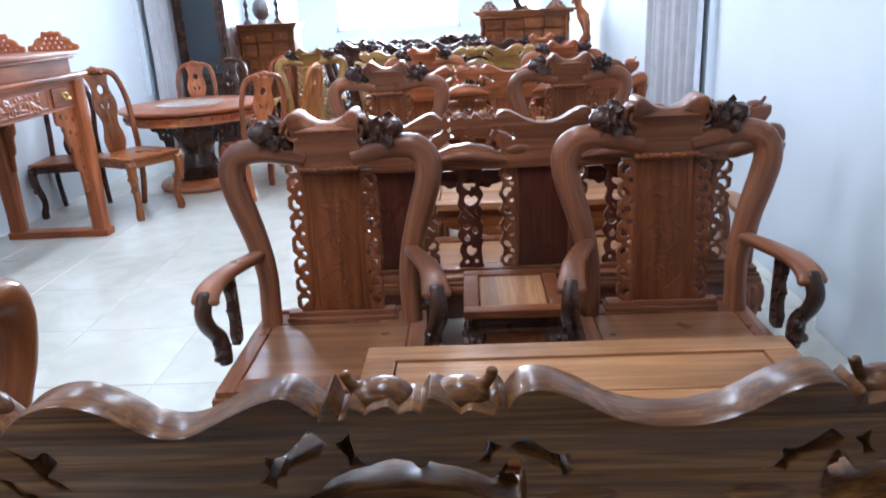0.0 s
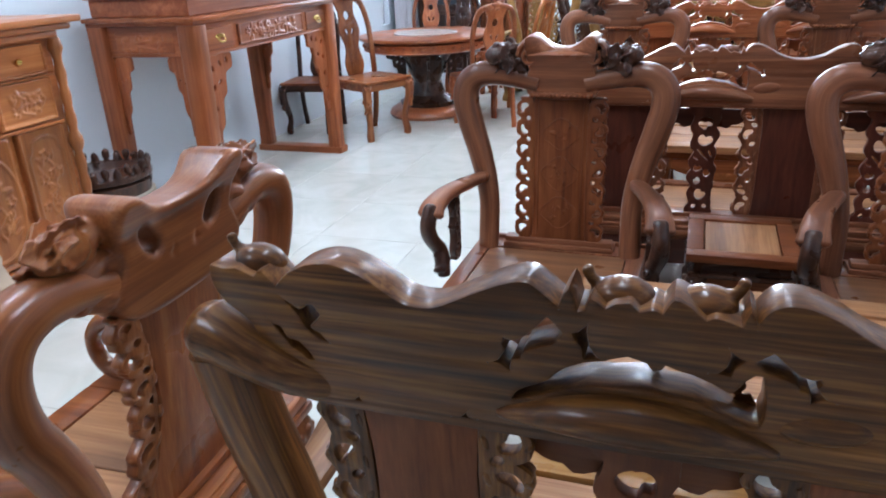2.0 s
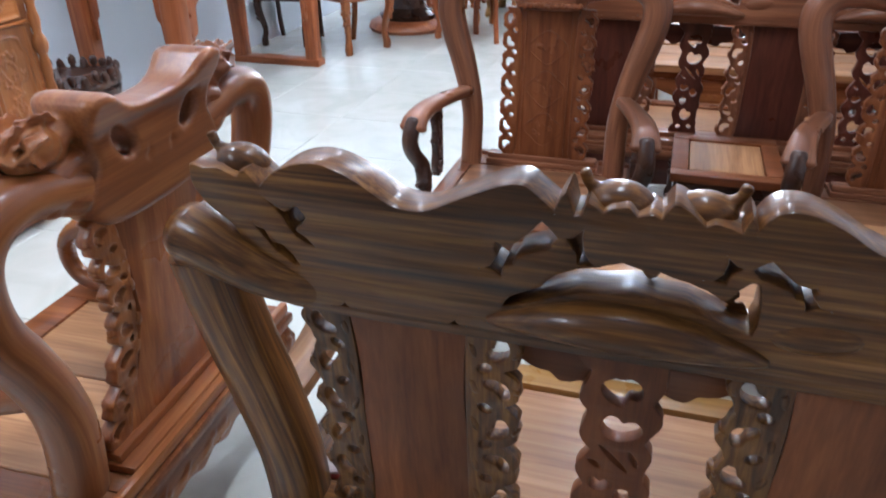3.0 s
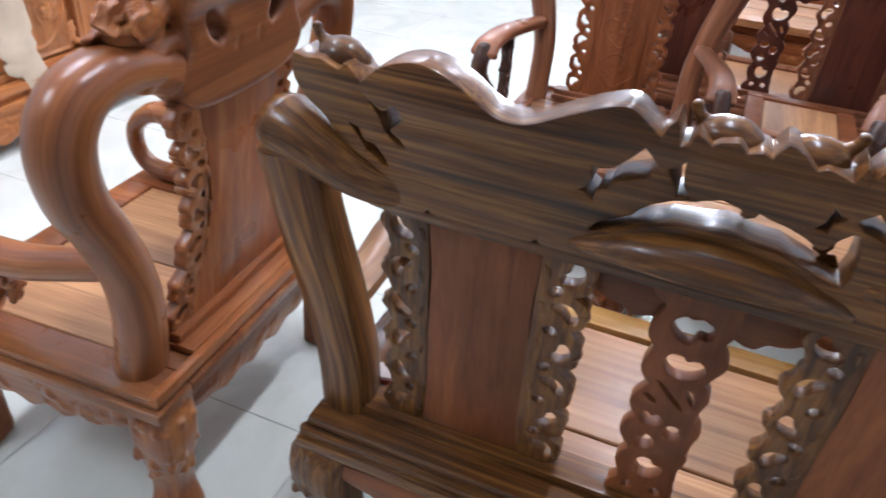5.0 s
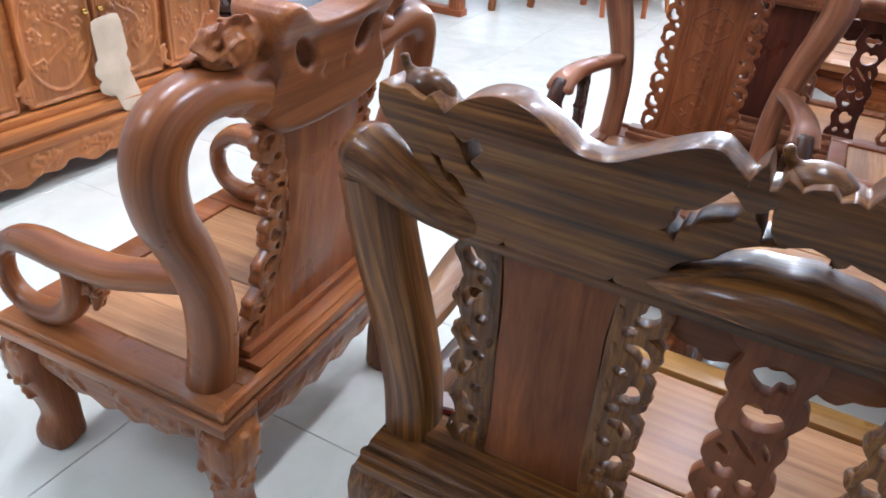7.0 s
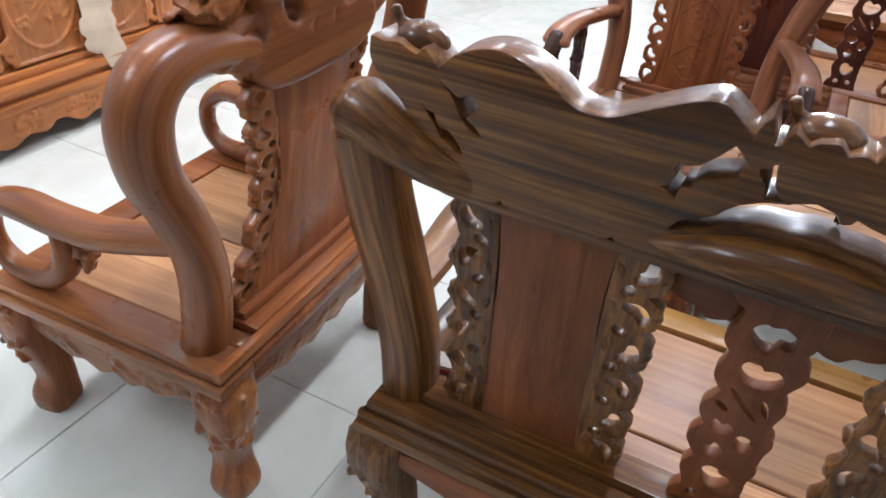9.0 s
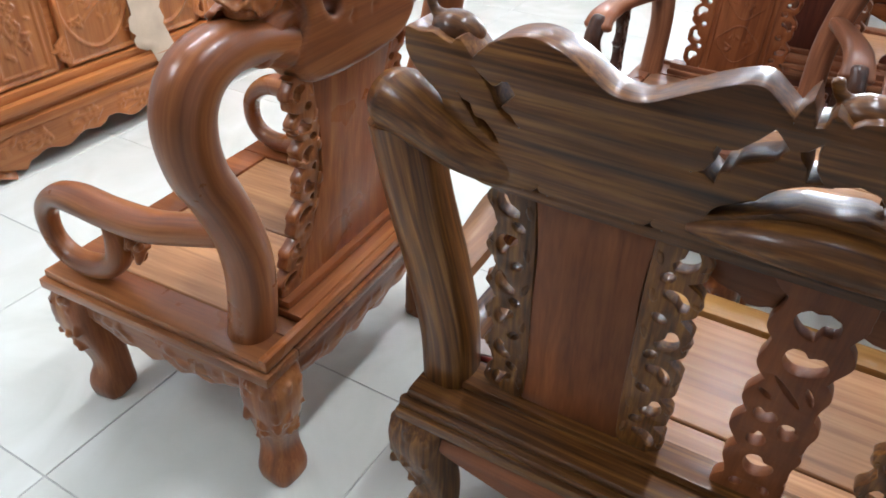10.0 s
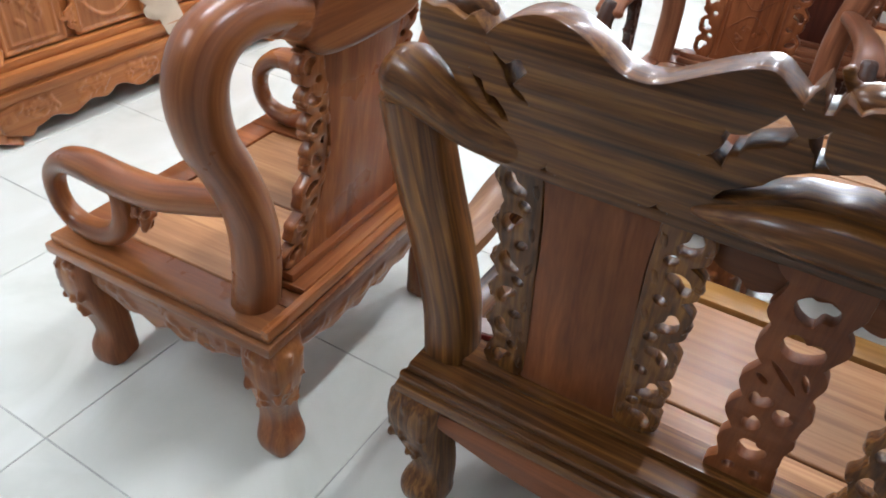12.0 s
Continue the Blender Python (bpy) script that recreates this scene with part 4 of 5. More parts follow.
    part("splat", g.bend(lambda p: Vector((p.x, p.y + yb(p.z) - 0.014, p.z))), rose["Z"], c, "smooth waisted back splat" if scroll else "reddish carved back splat")
    if scroll:
        r = smooth_path([(0, 1.046), (0.05, 1.05), (0.088, 1.066), (0.118, 1.09), (0.142, 1.092), (0.148, 1.068), (0.135, 1.03), (0.125, 0.99), (0.14, 0.955), (0.15, 0.92), (0.12, 0.885), (0.06, 0.874), (0, 0.872)], 4)
        r = [(p[0], p[1]) for p in r]
        holes = []
        for s in (-1, 1):
            holes.append(smooth_closed([(s * 0.046, 0.985), (s * 0.052, 1.012), (s * 0.078, 1.042), (s * 0.108, 1.045), (s * 0.11, 1.01), (s * 0.09, 0.975), (s * 0.062, 0.965)], 3))
            holes.append([(s * p, z) for p, z in ((0.022, 0.945), (0.018, 0.968), (0.03, 0.985), (0.034, 0.97), (0.044, 0.962), (0.034, 0.948))])
        g = Geo().fret(r + [(-x, z) for x, z in r[-2:0:-1]], holes, -0.036, 0.036, 0.012)
        g.bend(lambda p: Vector((p.x, p.y * (1 + 0.7 * max(0, (p.z - 1.03) / 0.06)) + yb(p.z) - 0.008, p.z)))
        for s in (-1, 1):
            y = yb(1.0) - 0.004
            for pts, rad in (([(0.215, 0.955), (0.19, 0.985), (0.155, 1.0), (0.125, 0.975), (0.1, 0.945)], (0.028, 0.027, 0.024, 0.024, 0.026)),
                             ([(0.2, 0.985), (0.185, 1.02), (0.16, 1.055), (0.135, 1.075)], (0.016, 0.02, 0.022, 0.018)),
                             ([(0.16, 0.94), (0.185, 0.955), (0.225, 0.97)], (0.03, 0.03, 0.022))):
                cp = smooth_path([(s * x, y, z) for x, z in pts], 4)
                cr = smooth_path([(q, q * 1.15) for q in rad], 4)
                g.sweep(cp, [(q[0], q[1]) for q in cr], 12, (0, 1, 0))
            g.blob((s * 0.205, y, 1.045), (0.034, 0.036, 0.034), 0.25, 16, 3)
            g.blob((s * 0.232, y, 1.035), (0.02, 0.026, 0.02), 0.2, 16, 2)
            g.blob((s * 0.205, y + 0.01, 1.0), (0.012, 0.02, 0.03), 0.2, 16, 2)
            g.blob((s * 0.172, y - 0.012, 0.995), (0.011, 0.014, 0.024), 0.2, 16, 2)
            g.blob((s * 0.212, y + 0.012, 0.985), (0.024, 0.016, 0.009), 0.2, 16, 2)
            lrng = random.Random(6)
            for k in range(18):
                leaf_blade(g, (s * (0.19 + lrng.uniform(-0.02, 0.045)), y + lrng.uniform(-0.03, 0.03), 1.045 + lrng.uniform(-0.03, 0.035)), lrng.uniform(0.045, 0.07), (1.4 + lrng.uniform(-0.7, 0.7), (lrng.uniform(-0.9, 1.1) if s > 0 else math.pi - lrng.uniform(-0.9, 1.1)), lrng.uniform(-0.4, 0.4)))
        part("crest", fuse(g, 0.003, 1), fam["X"], c, "scooped crest rail with carved heads and leaves")
        return c
    r = [(0, 1.09), (0.03, 1.094), (0.062, 1.11), (0.09, 1.132), (0.11, 1.128), (0.108, 1.08), (0.1, 1.035), (0.112, 1.0), (0.116, 0.965), (0.1, 0.943), (0.06, 0.937), (0, 0.935)]
    r = [(p[0], p[1]) for p in smooth_path(r, 3)]
    g = Geo().fret(r + [(-x, z) for x, z in r[-2:0:-1]], [], -0.03, 0.03, 0.009)
    g.bend(lambda p: Vector((p.x, p.y * (1 + 0.5 * max(0, (p.z - 1.0) / 0.12)) + yb(p.z) - 0.012 + (0.9 * max(0, p.z - 0.97) * (p.x / 0.11) ** 2 * 0.35 if p.y > 0 else 0), p.z)))
    part("crest", g, fam["X"], c, "thick scooped crest rail")
    for s in (-1, 1):
        curl = [(s * (0.112 + (0.036 - 0.0016 * k) * math.cos(k * 0.5)), yb(1.05) + 0.012, 1.078 + (0.046 - 0.0022 * k) * math.sin(k * 0.5)) for k in range(16)]
        part("crest_scroll", Geo().sweep(curl, [(0.013, 0.04)] * 16, 10, (0, 1, 0)), BROWN["X"] if fam is BROWN else fam["X"], c, "curled horn beside the crest")
        # A dark-wood lump plugs the horn, its colour standing for the recess's shade.
        part("dark_hollow", Geo().blob((s * 0.112, yb(1.05) + 0.014, 1.076), (0.024, 0.03, 0.032), 0.15, 12, 3), DARK["X"], c, "dark lump standing for the shade inside the horn")
    lip = Geo()
    for k in range(11):
        lip.blob((-0.1 + 0.02 * k, yb(0.94) + 0.02, 0.942), (0.012, 0.02, 0.013), 0.2, 20, 1)
    part("carved_lip", fuse(lip), rose["X"], c)
    return c


def stool(m, fam, label):
    s = thing("side_table", label, "side table", "", m)
    top = Geo().box(-0.175, 0.175, -0.205, -0.15, 0.485, 0.515, 0.006, seg=2).box(-0.175, 0.175, 0.15, 0.205, 0.485, 0.515, 0.006, seg=2)
    for k in (-1, 1):
        top.box(min(k * 0.12, k * 0.175), max(k * 0.12, k * 0.175), -0.15, 0.15, 0.485, 0.515, 0.006, seg=2)
    part("top_frame", top, fam["X"], s)
    part("top_panel", Geo().box(-0.118, 0.118, -0.148, 0.148, 0.488, 0.508, 0.003), SEAT["Y"], s)
    body = Geo().box(-0.15, 0.15, -0.175, 0.175, 0.44, 0.484, 0.012, seg=2).box(-0.165, 0.165, -0.19, 0.19, 0.425, 0.442, 0.008, seg=2)
    part("waist", body, DARK["X"], s)
    for t in (-1, 1):
        part("apron", apron(0.28, 0.34, 0.425, -0.01, 0.01, 2).bend(lambda p: Vector((p.x, p.y + t * 0.165, p.z))), fam["X"], s)
        part("apron", apron(0.3, 0.34, 0.425, -0.01, 0.01, 2).bend(lambda p: Vector((t * 0.14 - p.y, p.x, p.z))), fam["Y"], s)
        for u in (-1, 1):
            g = cabriole(0.43, 0.03, 0.016, True).bend(lambda p: Vector((t * (0.13 + p.x), u * (0.155 + p.y), p.z)))
            if t * u < 0:
                g.f = [f[::-1] for f in g.f]
            part("leg", g, DARK["Z"], s)
    return s


def tea_table(m, fam, label, w=1.26, d=0.56, h=0.55):
    t = thing("tea_table", label, "tea table", "tea tables", m)
    top = Geo()
    for s in (-1, 1):
        top.box(-w / 2, w / 2, min(s * (d / 2 - 0.09), s * d / 2), max(s * (d / 2 - 0.09), s * d / 2), h - 0.035, h, 0.006, seg=2)
        top.box(min(s * (w / 2 - 0.09), s * w / 2), max(s * (w / 2 - 0.09), s * w / 2), -d / 2 + 0.09, d / 2 - 0.09, h - 0.035, h, 0.006, seg=2)
    part("top_frame", top, SEAT["X"], t)
    for y0, y1 in ((-d / 2 + 0.092, -0.003), (0.003, d / 2 - 0.092)):
        part("top_board", Geo().box(-w / 2 + 0.092, w / 2 - 0.092, y0, y1, h - 0.03, h - 0.008, 0.002), SEAT["X"], t)
    part("waist", Geo().box(-w / 2 + 0.04, w / 2 - 0.04, -d / 2 + 0.04, d / 2 - 0.04, h - 0.075, h - 0.036, 0.01, seg=2), fam["X"], t)
    for s in (-1, 1):
        part("apron", apron(w - 0.2, h - 0.2, h - 0.075, -0.012, 0.012, 4).bend(lambda p: Vector((p.x, p.y + s * (d / 2 - 0.05), p.z))), fam["X"], t)
        part("apron", apron(d - 0.16, h - 0.2, h - 0.075, -0.012, 0.012, 4).bend(lambda p: Vector((s * (w / 2 - 0.05) - p.y, p.x, p.z))), fam["Y"], t)
        for u in (-1, 1):
            g = cabriole(h - 0.07, 0.042, 0.025).bend(lambda p: Vector((s * (w / 2 - 0.09 + p.x), u * (d / 2 - 0.09 + p.y), p.z)))
            if s * u < 0:
                g.f = [f[::-1] for f in g.f]
            part("leg", g, fam["Z"], t)
    return t

# ---- the near seating group ----
bench_near = bench(pose(0.125, 0, 0), WALNUT, ROSE, SEAT, "dark striped hardwood bench with wavy carved back on tiles")
chair_near = chair(pose(-1.35, 0.254, 0, 0, 0, 92.5) @ Matrix.Diagonal((1.22, 1, 1, 1)), AMBER, AMBER, SEAT, "amber polished armchair with looped arms turned away from the bench")
chair_c = chair(pose(-0.6, 1.55, 0, 0, 0, 180) @ Matrix.Diagonal((1.03, 1, 1.03, 1)), BROWN, ROSE, CHAIR_SEAT, "brown carved armchair with thick bowed posts facing the bench", False)
copy_thing(chair_c, pose(0.585, 1.55, 0, 0, 0, 180))
stool(pose(0.035, 1.74, 0), ROSE, "small square brown table between two armchairs")
table_near = tea_table(pose(0.185, 0.935, 0), AMBER, "long brown tea table with framed top before the bench", 1.21)
# ---- the next groups ----
bench2 = bench(pose(0.2, 2.2, 0), BROWN, MAROON, SEAT, "brown hardwood bench with wavy carved back behind the chairs")
copy_thing(table_near, pose(0.25, 3.1, 0))
copy_thing(chair_c, pose(-0.62, 3.85, 0, 0, 0, 180))
copy_thing(chair_c, pose(0.56, 3.85, 0, 0, 0, 180))
bench3 = bench(pose(0.2, 4.5, 0), RED, RED, RED, "reddish hardwood bench with wavy carved back")
chair_red = chair(pose(-0.5, 6.1, 0, 0, 0, 180), RED, RED, RED, "reddish carved armchair with thick bowed posts", False)
copy_thing(chair_red, pose(0.8, 6.1, 0, 0, 0, 180))
copy_thing(table_near, pose(0.2, 5.35, 0))
bench4 = bench(pose(-0.3, 6.9, 0), YELLOW, YELLOW, YELLOW, "yellow hardwood bench with wavy carved back")
bench5 = bench(pose(-0.3, 8.2, 0), DARK, DARK, DARK, "dark glossy bench with wavy carved back")
copy_thing(bench5, pose(-0.6, 9.6, 0))
chair_dark = chair(pose(-1.35, 7.6, 0, 0, 0, 180), DARK, DARK, DARK, "dark glossy carved armchair", False)
copy_thing(chair_dark, pose(-0.2, 9.0, 0, 0, 0, 180))
copy_thing(chair_dark, pose(-1.5, 8.7, 0, 0, 0, 180))
chair_yellow = chair(pose(-1.75, 6.95, 0, 0, 0, 180), YELLOW, YELLOW, YELLOW, "yellow polished carved armchair", False)
copy_thing(chair_red, pose(0.75, 7.6, 0, 0, 0, 180))

# ---- cabinet, altar table and dining group along the wall ----


def carved_panel(g, x0, x1, z0, z1, y, seed, count):
    """Blossom sprays in low relief on a board."""
    rng = random.Random(seed)
    x, stem = (x0 + x1) / 2, []
    for k in range(9):
        stem.append((x + 0.22 * (x1 - x0) * math.sin(k * 0.9 + seed), y, z0 + (z1 - z0) * (0.1 + 0.095 * k)))
    g.sweep(stem, [(0.006, 0.006)] * 9, 6, (0, 1, 0))
    for k in range(count):
        p = (rng.uniform(x0, x1) * 0.8 + 0.1 * (x0 + x1), y, rng.uniform(z0, z1) * 0.84 + 0.08 * (z0 + z1))
        s = rng.uniform(0.009, 0.02)
        if k % 3:
            g.blob(p, (s * 1.6, 0.008, s * 0.7), 0.3, 20, 1, (0, rng.random() * 3, 0))
        else:
            for q in range(5):
                a = q * 1.2566
                g.blob((p[0] + s * math.cos(a), y, p[2] + s * math.sin(a)), (s * 0.62, 0.009, s * 0.62), 0, 1, 1)
    return g


def frame_moulding(g, x0, x1, z0, z1, y, r=0.009, arch=0.0):
    """A raised moulding round a panel, its top arched in lobes."""
    pts = [(x0, y, z0), (x1, y, z0), (x1, y, z1 - arch)]
    if arch:
        xc, a = (x0 + x1) / 2, (x1 - x0) / 2
        pts += [(xc + a * 0.82, y, z1 - arch * 0.8), (xc + a * 0.7, y, z1 - arch * 0.25), (xc + a * 0.35, y, z1 - 0.05 * arch), (xc, y, z1), (xc - a * 0.35, y, z1 - 0.05 * arch), (xc - a * 0.7, y, z1 - arch * 0.25), (xc - a * 0.82, y, z1 - arch * 0.8)]
    else:
        pts += [(x1, y, z1), (x0, y, z1)]
    pts += [(x0, y, z1 - arch), (x0, y, z0)]
    dense = []
    for a, b in zip(pts, pts[1:]):
        dense += [Vector(a).lerp(Vector(b), t) for t in (0.0, 0.04, 0.5, 0.96)]
    dense.append(Vector(pts[-1]))
    return g.sweep(dense, [(r, r)] * len(dense), 8, (0, 1, 0), caps=False, rounded=False)


def turned(z0, z1, r):
    h, prof = z1 - z0, []
    for k in range(41):
        t = k / 40
        q = 0.62 + 0.25 * math.sin(t * math.pi * 9) ** 2 + (0.3 if t < 0.06 or t > 0.94 or abs(t - 0.5) < 0.04 else 0)
        prof.append((r * q, z0 + h * t))
    return prof


def altar_cabinet(m, fam, label, w=1.7, h=1.27, d=0.54, over=0.045):
    c = thing("cabinet", label, "cabinet", "", m)
    f = -d / 2
    part("body", Geo().box(-w / 2 + 0.02, w / 2 - 0.02, f + 0.035, d / 2, 0.25, h - 0.08, 0.004), fam["X"], c)
    top = Geo().box(-w / 2 - over, w / 2 + over, f - 0.05, d / 2 + 0.01, h - 0.028, h, 0.006, seg=2).box(-w / 2 - over * 0.6, w / 2 + over * 0.6, f - 0.025, d / 2, h - 0.055, h - 0.03, 0.01, seg=2).box(-w / 2, w / 2, f, d / 2, h - 0.085, h - 0.057, 0.006, seg=2)
    part("top", top, fam["X"], c, "moulded overhanging top")
    base = Geo()
    for z0, z1, e in ((0.262, 0.296, 0.008), (0.225, 0.264, 0.04), (0.2, 0.227, 0.022), (0.165, 0.202, 0.045)):
        base.box(-w / 2 - e, w / 2 + e, f - e, d / 2, z0, z1, 0.009, seg=2)
    part("base_moulding", base, fam["X"], c)
    n, pts = 60, []
    for k in range(n + 1):
        t = k / n
        z = 0.09 - 0.035 * abs(math.sin(t * math.pi * 3)) ** 0.6 + 0.012 * math.sin(t * math.pi * 18)
        if t < 0.07 or t > 0.93:
            z = 0.02 + 0.04 * (0.07 - min(t, 1 - t)) / 0.07
        pts.append((-w / 2 - 0.03 + (w + 0.06) * t, z))
    g = Geo().fret(pts + [(w / 2 + 0.03, 0.166), (-w / 2 - 0.03, 0.166)], [], f - 0.035, f - 0.008, 0.004)
    for k in range(6):
        x = -w / 2 + w * (k + 0.5) / 6
        carved_panel(g, x - 0.09, x + 0.09, 0.075, 0.155, f - 0.036, 3 + k, 12)
    part("skirt", fuse(g, 0.0045), fam["X"], c, "scalloped carved skirt")
    for s in (-1, 1):
        part("skirt", apron(d - 0.1, 0.06, 0.166, -0.012, 0.012, 3).bend(lambda p: Vector((s * (w / 2 + 0.015) - p.y, p.x, p.z))), fam["Y"], c)
        for y in (f + 0.02, d / 2 - 0.06):
            foot = Geo().sweep([(s * (w / 2 - 0.03), y, 0.17), (s * (w / 2 + 0.0), y - 0.01, 0.1), (s * (w / 2 - 0.01), y, 0.04), (s * (w / 2 + 0.01), y - 0.015, 0.0)], [(0.05, 0.05), (0.05, 0.05), (0.034, 0.034), (0.045, 0.045)], 12, (0, 1, 0), 3, rounded=False)
            part("foot", foot, fam["Z"], c)
        part("turned_column", Geo().lathe(turned(0.295, h - 0.085, 0.028), 14, Matrix.Translation((s * (w / 2 - 0.03), f + 0.0, 0))), fam["Z"], c, "turned beaded column")
        x0, x1 = sorted((s * (w / 2 - 0.07), s * (w / 2 - 0.32)))
        pn = Geo().box(x0, x1, f + 0.012, f + 0.036, 0.3, h - 0.44, 0.003)
        frame_moulding(pn, x0 + 0.008, x1 - 0.008, 0.31, h - 0.45, f + 0.012, 0.008)
        frame_moulding(pn, x0 + 0.035, x1 - 0.035, 0.335, h - 0.475, f + 0.012, 0.006, 0.07)
        carved_panel(pn, x0 + 0.05, x1 - 0.05, 0.36, h - 0.52, f + 0.012, 21, 26)
        part("side_panel", fuse(pn, 0.004), fam["Z"], c, "panel carved with blossom sprays")
    for s in (-1, 1):
        x0, x1 = sorted((s * 0.006, s * (w / 2 - 0.36)))
        dg = Geo().box(x0, x1, f + 0.008, f + 0.034, 0.3, h - 0.44, 0.004)
        frame_moulding(dg, x0 + 0.012, x1 - 0.012, 0.312, h - 0.452, f + 0.008, 0.008)
        xc = (x0 + x1) / 2
        ring = [(xc + 0.19 * math.cos(t) * (w / 1.7), f + 0.008, (h - 0.14) / 2 + 0.22 * math.sin(t)) for t in [k * math.pi / 18 for k in range(37)]]
        dg.sweep(ring, [(0.008, 0.008)] * 37, 8, (0, 1, 0), caps=False, rounded=False)
        carved_panel(dg, xc - 0.13, xc + 0.13, 0.42, h - 0.55, f + 0.008, 5, 34)
        for q in (-1, 1):
            carved_panel(dg, xc + q * 0.17 - 0.04, xc + q * 0.17 + 0.04, 0.32, 0.42, f + 0.008, 9, 8)
        dr = part("door", fuse(dg, 0.004), fam["Z"], c, "carved door with an oval medallion")
        part("knob", Geo().blob((s * 0.035, f - 0.004, 0.62), (0.012, 0.014, 0.012), 0, 1, 2), BRASS, dr)
    for k in range(4):
        x0 = -w / 2 + 0.07 + (w - 0.14) * k / 4
        x1 = x0 + (w - 0.14) / 4 - 0.012
        dg = Geo().box(x0, x1, f + 0.01, f + 0.034, h - 0.42, h - 0.24, 0.003)
        frame_moulding(dg, x0 + 0.01, x1 - 0.01, h - 0.41, h - 0.25, f + 0.01, 0.007)
        carved_panel(dg, x0 + 0.04, x1 - 0.04, h - 0.39, h - 0.27, f + 0.01, 31 + k, 14)
        part("carved_panel", fuse(dg, 0.004), fam["X"], c)
        dg = Geo().box(x0, x1, f + 0.01, f + 0.034, h - 0.225, h - 0.1, 0.003)
        frame_moulding(dg, x0 + 0.01, x1 - 0.01, h - 0.215, h - 0.11, f + 0.01, 0.006)
        dw = part("drawer", dg, fam["X"], c)
        part("knob", Geo().blob(((x0 + x1) / 2, f, h - 0.16), (0.014, 0.014, 0.014), 0, 1, 2), BRASS, dw)
    rails = Geo().box(-w / 2 + 0.06, w / 2 - 0.06, f + 0.002, f + 0.034, h - 0.236, h - 0.228, 0.002).box(-w / 2 + 0.06, w / 2 - 0.06, f + 0.0, f + 0.034, h - 0.437, h - 0.423, 0.003)
    part("rail", rails, fam["X"], c)
    return c


def gallery_fan(w, h, seed):
    """A pierced fan of carving that stands on a table's edge."""
    r = [(0.0, 0.0), (w / 2, 0.0), (w / 2, h * 0.28), (w * 0.38, h * 0.42), (w * 0.36, h * 0.6), (w * 0.22, h * 0.72), (w * 0.16, h * 0.92), (0, h)]
    rng = random.Random(seed)
    r = r[:2] + [(p[0] + rng.uniform(-0.012, 0.012), p[1] + rng.uniform(-0.016, 0.012)) for k in range(2, 7) for p in (r[k], ((r[k][0] + r[k + 1][0]) / 2, (r[k][1] + r[k + 1][1]) / 2 - 0.008))] + [r[7]]
    out = r[1:] + [(-x, z) for x, z in r[::-1][1:-1]]
    holes = []
    for k in range(-3, 4):
        for j in range(3):
            x, z = k * w * 0.115 + (j % 2) * w * 0.05, h * (0.17 + 0.24 * j)
            if abs(x) < w * (0.42 - 0.14 * j):
                holes.append(ellipse(x, z, w * rng.uniform(0.028, 0.044), h * rng.uniform(0.06, 0.1), 7, rng.uniform(-0.9, 0.9)))
    return Geo().fret(out, holes, -0.012, 0.012, 0.003)


def corner_bracket(w, h, seed):
    """Pierced bracket with stepped lower edge, its corner at the top left."""
    out = [(0, 0), (w, 0), (w, -h * 0.16), (w * 0.7, -h * 0.2), (w * 0.66, -h * 0.4), (w * 0.46, -h * 0.46), (w * 0.42, -h * 0.7), (w * 0.24, -h * 0.76), (w * 0.2, -h), (0, -h)]
    rng = random.Random(seed)
    holes = []
    for fx, fz in ((0.22, 0.14), (0.5, 0.1), (0.78, 0.08), (0.2, 0.32), (0.45, 0.28), (0.18, 0.52), (0.12, 0.72), (0.1, 0.88)):
        holes.append(ellipse(fx * w, -fz * h, w * 0.06, min(h * 0.045, w * 0.085), 8, rng.uniform(-1, 1)))
    g = Geo().fret(out, holes, -0.011, 0.011, 0.002)
    for k in range(12):
        t = rng.random()
        g.blob((w * 0.55 * (1 - t) * rng.random() + 0.01, 0, -h * t * 0.9 - 0.01), (0.014, 0.016, 0.014), 0.3, 20, 1)
    return fuse(g, 0.004)


